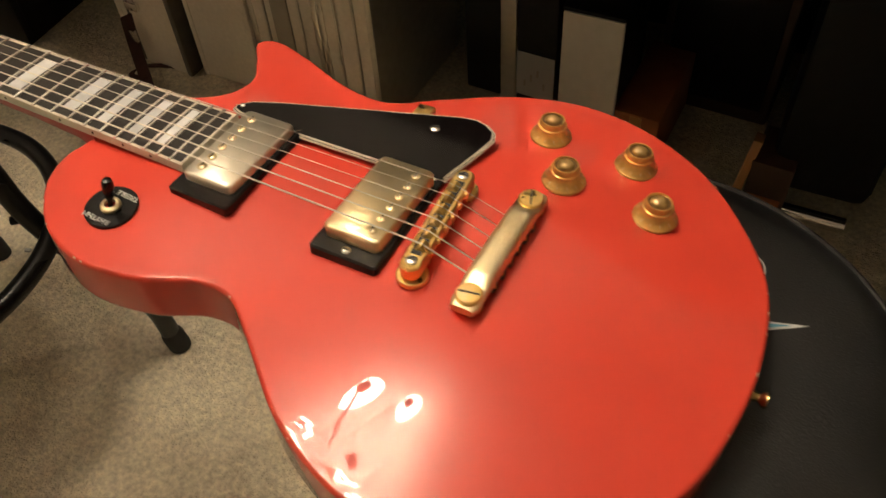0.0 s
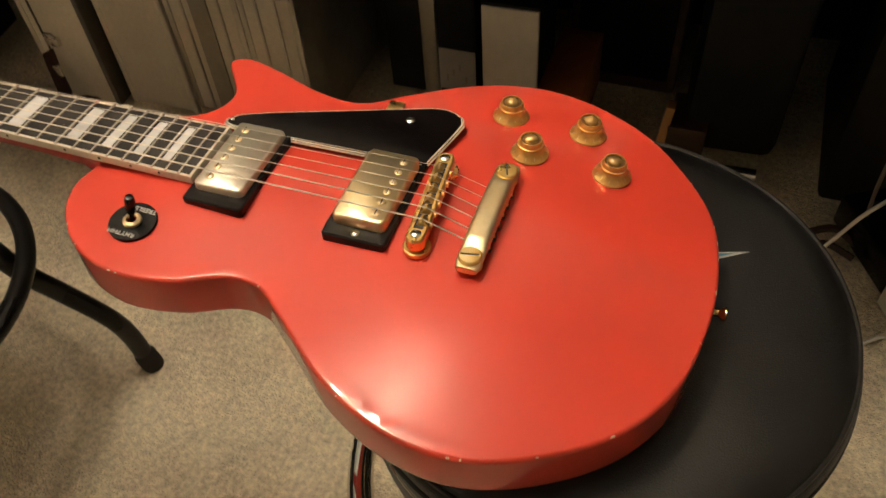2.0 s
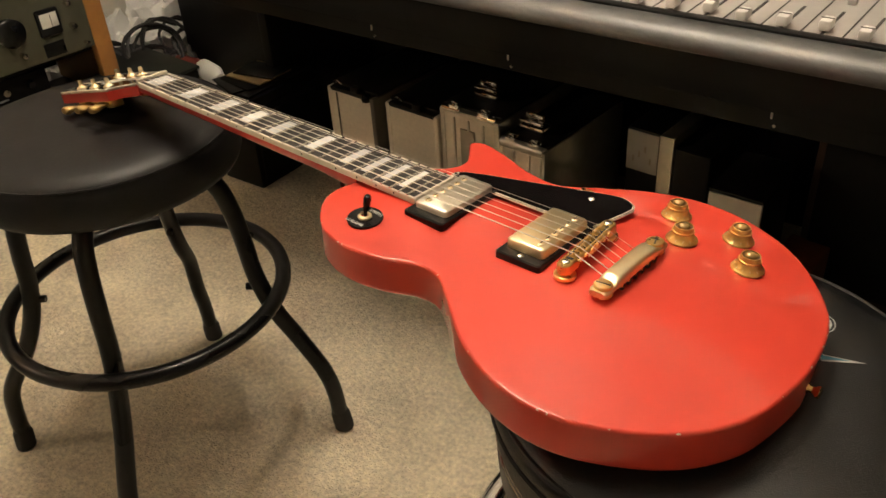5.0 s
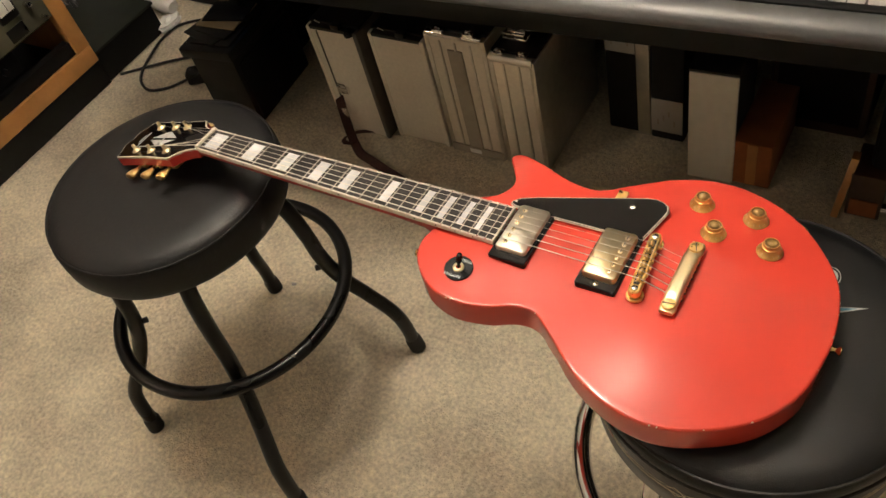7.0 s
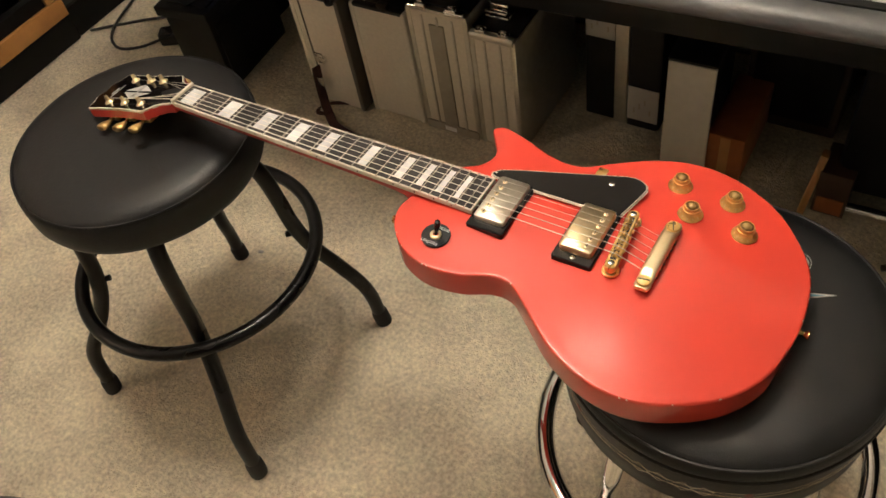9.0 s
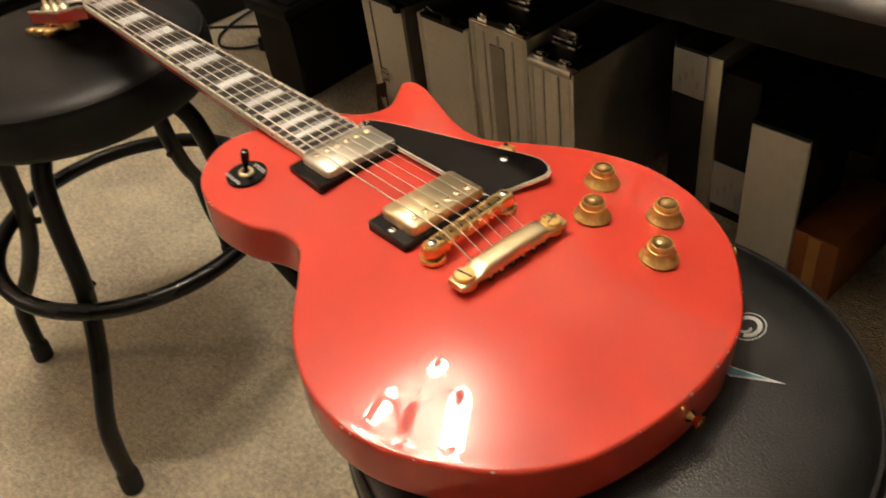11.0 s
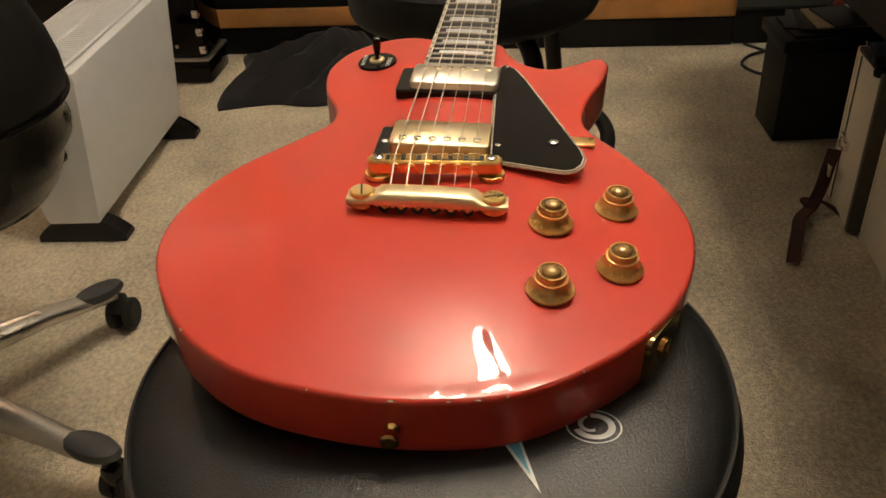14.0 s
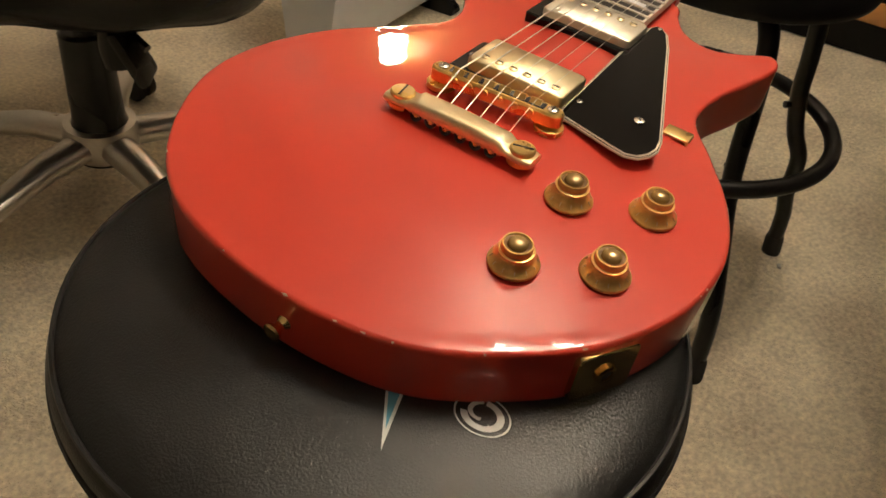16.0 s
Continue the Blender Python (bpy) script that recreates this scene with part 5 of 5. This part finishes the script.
def coat():
    e = thing("dark_cloth", "crumpled dark jacket lying on the carpet", "clothing", pose(-1.685, -0.600, 0, 0, 0, 6))
    bm = bm_new()
    n, m = 64, 72
    g = []
    for i in range(n):
        row = []
        for j in range(m):
            v, u = i / (n - 1) * 2 - 1, j / (m - 1) * 2 - 1
            r = max(abs(u), abs(v))
            x, y = v * 0.185, u * 0.205
            edge = 1 + 0.22 * noise.noise((u * 1.5, v * 1.5, 3.0)) + 0.10 * max(0.0, u) * v
            f = max(0.0, 1 - r ** 6)
            d = (v + 0.45) * 0.62 + (u - 0.72) * 0.78
            fold = 0.052 * math.exp(-((d + 0.66) / 0.13) ** 2) - 0.034 * math.exp(-((d + 0.36) / 0.11) ** 2) + 0.050 * math.exp(-((d + 0.10) / 0.20) ** 2) - 0.030 * math.exp(-((d - 0.17) / 0.09) ** 2)
            lump = 0.055 * math.exp(-((v - 0.05) / 0.42) ** 2 - ((u + 0.05 - 0.60) / 0.30) ** 2)
            h = f * max(0.010, 0.048 + fold + lump + 0.020 * noise.noise((u * 3.0, v * 3.0, 1.0)) + 0.010 * noise.noise((u * 8 + 3 * v, v * 6, 2.0)))
            h *= 0.72 + 0.28 * min(1.0, max(0.0, (u + 0.8) / 1.0))
            row.append(bm.verts.new((x * edge, y * edge, max(0.002, h + 0.006 * (1 - r)))))
        g.append(row)
    for i in range(n - 1):
        for j in range(m - 1):
            bm.faces.new((g[i][j], g[i + 1][j], g[i + 1][j + 1], g[i][j + 1]))
    rim = [g[i][0] for i in range(n)] + [g[n - 1][j] for j in range(1, m)] + [g[i][m - 1] for i in range(n - 2, -1, -1)] + [g[0][j] for j in range(m - 2, 0, -1)]
    low = [bm.verts.new((v.co.x, v.co.y, 0.0)) for v in rim]
    for k in range(len(rim)):
        bm.faces.new((rim[k], rim[(k + 1) % len(rim)], low[(k + 1) % len(rim)], low[k]))
    bm.faces.new(low)
    part("folds", bm, CLOTH, e, angle=180)


coat()


def instrument_case():
    e = thing("instrument_case", "black hard instrument case with silver trim standing by the rack", "case", pose(-1.732, -1.146, 0))
    part("shell", box((0, 0, 0.30), (0.15, 0.56, 0.46), 0.02), PICKGUARD, e)
    part("base", box((0, 0, 0.033), (0.15, 0.56, 0.066), 0.010), PICKGUARD, e)
    part("trim", box((0, 0, 0.070), (0.156, 0.566, 0.008), 0.002), ALU_EDGE, e, "silver trim line")
    for z in (0.10, 0.15, 0.20):
        part("catch", box((0.072, 0.272, z), (0.016, 0.018, 0.022), 0.003), CHROME, e, "chrome catch")
    for y in (0.20,):
        part("rivet", lathe([(0, 0.004), (0.005, 0.003), (0.006, 0)], 12, pose(0.075, y, 0.11, 0, 90, 0)), STEEL, e)


instrument_case()


def loose_cables():
    for name, label, mat, r, pts in (
            ("cable", "black cable curling on the carpet by the rack", CABLE_BLACK, 0.004, [(-1.70, 0.93, 0.005), (-1.772, 0.91, 0.005), (-1.845, 0.862, 0.005), (-1.856, 0.792, 0.005), (-1.827, 0.705, 0.009), (-1.806, 0.644, 0.005), (-1.771, 0.602, 0.005), (-1.717, 0.581, 0.005), (-1.664, 0.606, 0.005), (-1.625, 0.650, 0.008)]),
            ("cable", "black cable lying straight on the carpet", CABLE_BLACK, 0.004, [(-1.870, 0.612, 0.005), (-1.817, 0.655, 0.005), (-1.749, 0.706, 0.005), (-1.67, 0.757, 0.005), (-1.60, 0.81, 0.005)]),
            ("cable", "white cable rising from the carpet to the console", CABLE_WHITE, 0.0030, [(0.20, 0.54, 0.004), (0.30, 0.55, 0.004), (0.355, 0.57, 0.020), (0.387, 0.58, 0.076), (0.408, 0.58, 0.130), (0.434, 0.58, 0.178), (0.451, 0.58, 0.219), (0.487, 0.58, 0.306), (0.53, 0.59, 0.41), (0.58, 0.60, 0.54), (0.585, 0.62, 0.60)]),
            ("cable", "white cable running to the power adapter", CABLE_WHITE, 0.0030, [(0.24, 0.29, 0.004), (0.30, 0.35, 0.004), (0.375, 0.403, 0.004), (0.417, 0.425, 0.004), (0.452, 0.456, 0.005), (0.477, 0.470, 0.010), (0.500, 0.452, 0.008), (0.56, 0.36, 0.004)]),
            ("cable", "grey cable hanging in front of the large black box", CABLE_GREY, 0.003, [(0.53, 0.67, 0.62), (0.50, 0.66, 0.43), (0.471, 0.66, 0.387), (0.450, 0.66, 0.358), (0.434, 0.66, 0.317), (0.427, 0.66, 0.263), (0.429, 0.66, 0.197), (0.43, 0.655, 0.10), (0.44, 0.65, 0.02), (0.46, 0.64, 0.006)])):
        e = thing(name, label, "cable", pose(0, 0, 0))
        part("cord", tube(smooth_line(pts, 8), r, 8), mat, e)
    for k, (x, y) in enumerate(((0.33, 0.62), (0.42, 0.645), (0.50, 0.625))):
        e = thing("cable", "dim brown cable bundled at the foot of a case", "cable", pose(x, y, 0), "cables by the road case")
        part("cord", tube(smooth_line([(-0.06, 0.0, 0.006), (-0.02, 0.015, 0.012), (0.02, -0.012, 0.010), (0.06, 0.01, 0.006), (0.10, -0.01 + 0.01 * k, 0.006)], 6), 0.006, 8), BROWN_DARK, e)
    e = thing("mains_plug", "black mains plug lying on the carpet", "plug", pose(-1.590, 0.664, 0, 0, 0, 30))
    part("plug_body", box((0, 0, 0.022), (0.055, 0.045, 0.040), 0.008), BLACK_PLASTIC, e)
    part("pin", box((0.036, 0, 0.022), (0.018, 0.006, 0.004)), STEEL, e)
    e = thing("power_adapter", "black power adapter with white labels behind a white card", "adapter", pose(0.559, 0.483, 0, 0, 0, -61))
    part("adapter_body", box((-0.06, 0.018, 0.030), (0.40, 0.120, 0.060), 0.006), BLACK_PLASTIC, e)
    part("white_card", box((0.026, -0.0480, 0.031), (0.24, 0.010, 0.062), 0.002), WHITE_BAG, e, "glossy white card")
    part("adapter_label", box((-0.200, 0.034, 0.0604), (0.016, 0.060, 0.0012), 0.0003), WHITE_BAG, e)
    part("adapter_label", box((-0.140, 0.045, 0.0604), (0.022, 0.050, 0.0012), 0.0003), WHITE_BAG, e)
    e = thing("carpet_crumb", "tiny white scrap on the carpet", "scrap", pose(-0.870, 0.159, 0, 0, 0, 20))
    part("scrap", box((0, 0, 0.002), (0.010, 0.006, 0.004), 0.001), PAPER, e)


loose_cables()


def office_chair():
    e = thing("office_chair", "black leather office chair with dull silver five-star base on castors", "chair", pose(-0.300, -0.826, 0))
    part("hub", lathe([(0, 0.085), (0.045, 0.088), (0.050, 0.13), (0.040, 0.16), (0.036, 0.30), (0.030, 0.305), (0, 0.305)], 28), BLACK_PLASTIC, e, angle=30)
    part("gas_lift", lathe([(0.014, 0.30), (0.014, 0.40)], 18), CHROME, e)
    base = part("base_cap", lathe([(0, 0.155), (0.055, 0.15), (0.06, 0.12), (0.05, 0.095), (0, 0.09)], 28), BRUSHED, e)
    a0 = math.degrees(math.atan2(-0.662 + 0.826, -0.580 + 0.300))
    for k in range(5):
        a = radians(a0 - 72 * k)
        d = Vector((math.cos(a), math.sin(a), 0))
        s = Vector((-d.y, d.x, 0))
        secs = []
        for r, z, hw, hh in ((0.03, 0.122, 0.030, 0.022), (0.12, 0.122, 0.026, 0.020), (0.22, 0.104, 0.021, 0.016), (0.30, 0.083, 0.018, 0.013), (0.332, 0.076, 0.015, 0.011)):
            c = d * r + Vector((0, 0, z))
            secs.append([c + s * hw * math.cos(2 * math.pi * j / 12) + Vector((0, 0, hh * math.sin(2 * math.pi * j / 12))) for j in range(12)])
        leg = part("star_leg", lofted(secs), BRUSHED, e, "dull silver star leg")
        m = pose(*(d * 0.31 + Vector((0, 0, 0.092))), 0, 6, math.degrees(a))
        part("toe_pad", lathe([(0, 0.012), (0.012, 0.011), (0.020, 0.007), (0.0225, 0.0), (0.021, -0.006), (0, -0.008)], 26, m @ Matrix.Diagonal((2.0, 1.0, 1.0, 1.0))), TOE_GREY, leg, "dark grey rounded toe pad")
        yaw = math.degrees(a) + 35 + 50 * k
        c = d * 0.335
        cast = part("castor", box((0, 0, 0), (0.034, 0.030, 0.034), 0.01, pose(c.x, c.y, 0.052, 0, 0, yaw)), BLACK_PLASTIC, e, "twin-wheel castor")
        for q in (-1, 1):
            part("castor_wheel", lathe([(0, -0.009), (0.022, -0.009), (0.027, -0.005), (0.027, 0.005), (0.022, 0.009), (0, 0.009)], 26, pose(c.x, c.y, 0.0275, 0, 0, yaw) @ pose(0.006, 0.014 * q, 0, 90, 0, 0)), RUBBER, cast, angle=30)
    part("mechanism", box((0, 0, 0.405), (0.20, 0.16, 0.05), 0.012), BLACK_PLASTIC, e)
    part("lever", tube(smooth_line([(0.04, 0.06, 0.40), (0.05, 0.14, 0.385), (0.05, 0.20, 0.36)], 5), 0.006, 8), BLACK_PLASTIC, e)
    def squarish(r, j, n, z):
        """A rounded square of half width r, one corner towards the guitar."""
        c, q = math.cos(2 * math.pi * j / n), math.sin(2 * math.pi * j / n)
        w = r / (abs(c) ** 3.2 + abs(q) ** 3.2) ** (1 / 3.2)
        return Vector((-0.033 + w * math.cos(2 * math.pi * j / n + 0.788), 0.048 + w * math.sin(2 * math.pi * j / n + 0.788), z))

    def cushion(levels, crease, seed):
        rows = []
        for z, r in levels:
            row = []
            for j in range(96):
                v = squarish(r, j, 96, z)
                d = Vector((v.x, v.y, 0)).normalized()
                row.append(v + d * crease * noise.noise((d.x * 2.4, d.y * 2.4, z * 30 + seed)) + Vector((0, 0, 0.6 * crease * noise.noise((d.x * 3.5, d.y * 3.5, z * 14 + 9 + seed)))))
            rows.append(row)
        return lofted(rows)
    seat = part("seat", cushion([(0.400, 0.10), (0.402, 0.190), (0.408, 0.212), (0.420, 0.222), (0.434, 0.229), (0.448, 0.235), (0.462, 0.240), (0.476, 0.246), (0.490, 0.251), (0.504, 0.255), (0.518, 0.259), (0.530, 0.260)], 0.011, 4.0), CHAIR_LEATHER, e, "creased glossy black leather seat side", angle=80)
    part("seat_cushion", cushion([(0.527, 0.255), (0.534, 0.261), (0.545, 0.264), (0.565, 0.263), (0.590, 0.258), (0.620, 0.250), (0.650, 0.240), (0.680, 0.226), (0.700, 0.205), (0.712, 0.17), (0.718, 0.11)], 0.002, 1.0), VINYL_SMOOTH, seat, "plump smooth black leather cushion", angle=80)
    part("seat_piping", tube([squarish(0.2625, j, 120, 0.5315) for j in range(120)], 0.0030, 6, True), CHAIR_LEATHER, seat)
    secs = []
    for z, w, d in ((0.60, 0.06, 0.30), (0.62, 0.10, 0.38), (0.66, 0.125, 0.42), (0.72, 0.13, 0.42), (0.80, 0.12, 0.38), (0.92, 0.10, 0.30), (0.96, 0.06, 0.22)):
        secs.append([Vector((p[1] - 0.035, p[0] - 0.265 - 0.16 * (z - 0.5), z)) for p in rounded_rect(0, 0, w, d, w * 0.46, 6)])
    part("backrest", lofted(secs), VINYL_SMOOTH, e, "padded black leather backrest", angle=80)
    part("back_bracket", tube(smooth_line([(-0.03, -0.08, 0.405), (-0.03, -0.24, 0.410), (-0.03, -0.305, 0.47), (-0.03, -0.318, 0.62)], 6), 0.016, 10), BLACK_PLASTIC, e)
    part("tilt_knob", lathe([(0, 0), (0.022, 0.002), (0.026, 0.03), (0.020, 0.10), (0, 0.105)], 18, pose(0.02, 0.10, 0.29)), BLACK_PLASTIC, e, "black tension knob")
    part("height_paddle", box((0, 0, 0), (0.05, 0.018, 0.09), 0.008, pose(0.05, 0.17, 0.345, 20, 10, 30)), BLACK_PLASTIC, e)
    return e


office_chair()


def heater():
    e = thing("convector_heater", "white freestanding convector heater on black feet", "heater", pose(-1.108, -0.830, 0, 0, 0, 2.6))
    hx = 0.252
    prof = [(0.0, 0.045), (0.004, 0.060), (0.043, 0.345), (0.041, 0.358), (0.032, 0.364), (-0.134, 0.364), (-0.144, 0.358), (-0.146, 0.345), (-0.108, 0.060), (-0.103, 0.045)]
    secs = [[Vector((x, y * k - 0.045 * (1 - k), z)) for y, z in prof] for x, k in ((-hx, 0.985), (-hx + 0.006, 1.0), (hx - 0.006, 1.0), (hx, 0.985))]
    part("casing", lofted(secs), HEATER_PAINT, e, "white enamelled casing", angle=35)
    part("grille_well", box((0, -0.051, 0.3645), (0.478, 0.150, 0.003)), INK, e)
    for r in (-0.089, -0.013):
        for k in range(39):
            part("grille_slat", box((-0.2318 + 0.0122 * k, r, 0.3665), (0.0066, 0.067, 0.004), 0.001), HEATER_PAINT, e)
    for y in (-0.1265, -0.051, 0.0245):
        part("grille_bar", box((0, y, 0.3672), (0.486, 0.007, 0.005), 0.001), HEATER_PAINT, e)
    part("thermostat", lathe([(0, 0), (0.018, 0), (0.016, 0.014), (0, 0.016)], 20, pose(hx, -0.035, 0.20, 0, 90, 0)), BLACK_PLASTIC, e, "black thermostat dial")
    for x in (-0.228, 0.228):
        secs = [[Vector((x + a, yy, z)) for a, z in ((-0.022, 0.0), (0.022, 0.0), (0.018, h), (-0.018, h))] for yy, h in ((-0.140, 0.012), (-0.128, 0.024), (-0.100, 0.0445), (0.0, 0.0445), (0.022, 0.032), (0.044, 0.012))]
        part("foot", lofted(secs), BLACK_PLASTIC, e, "black plastic foot", angle=25)
    return e


heater()
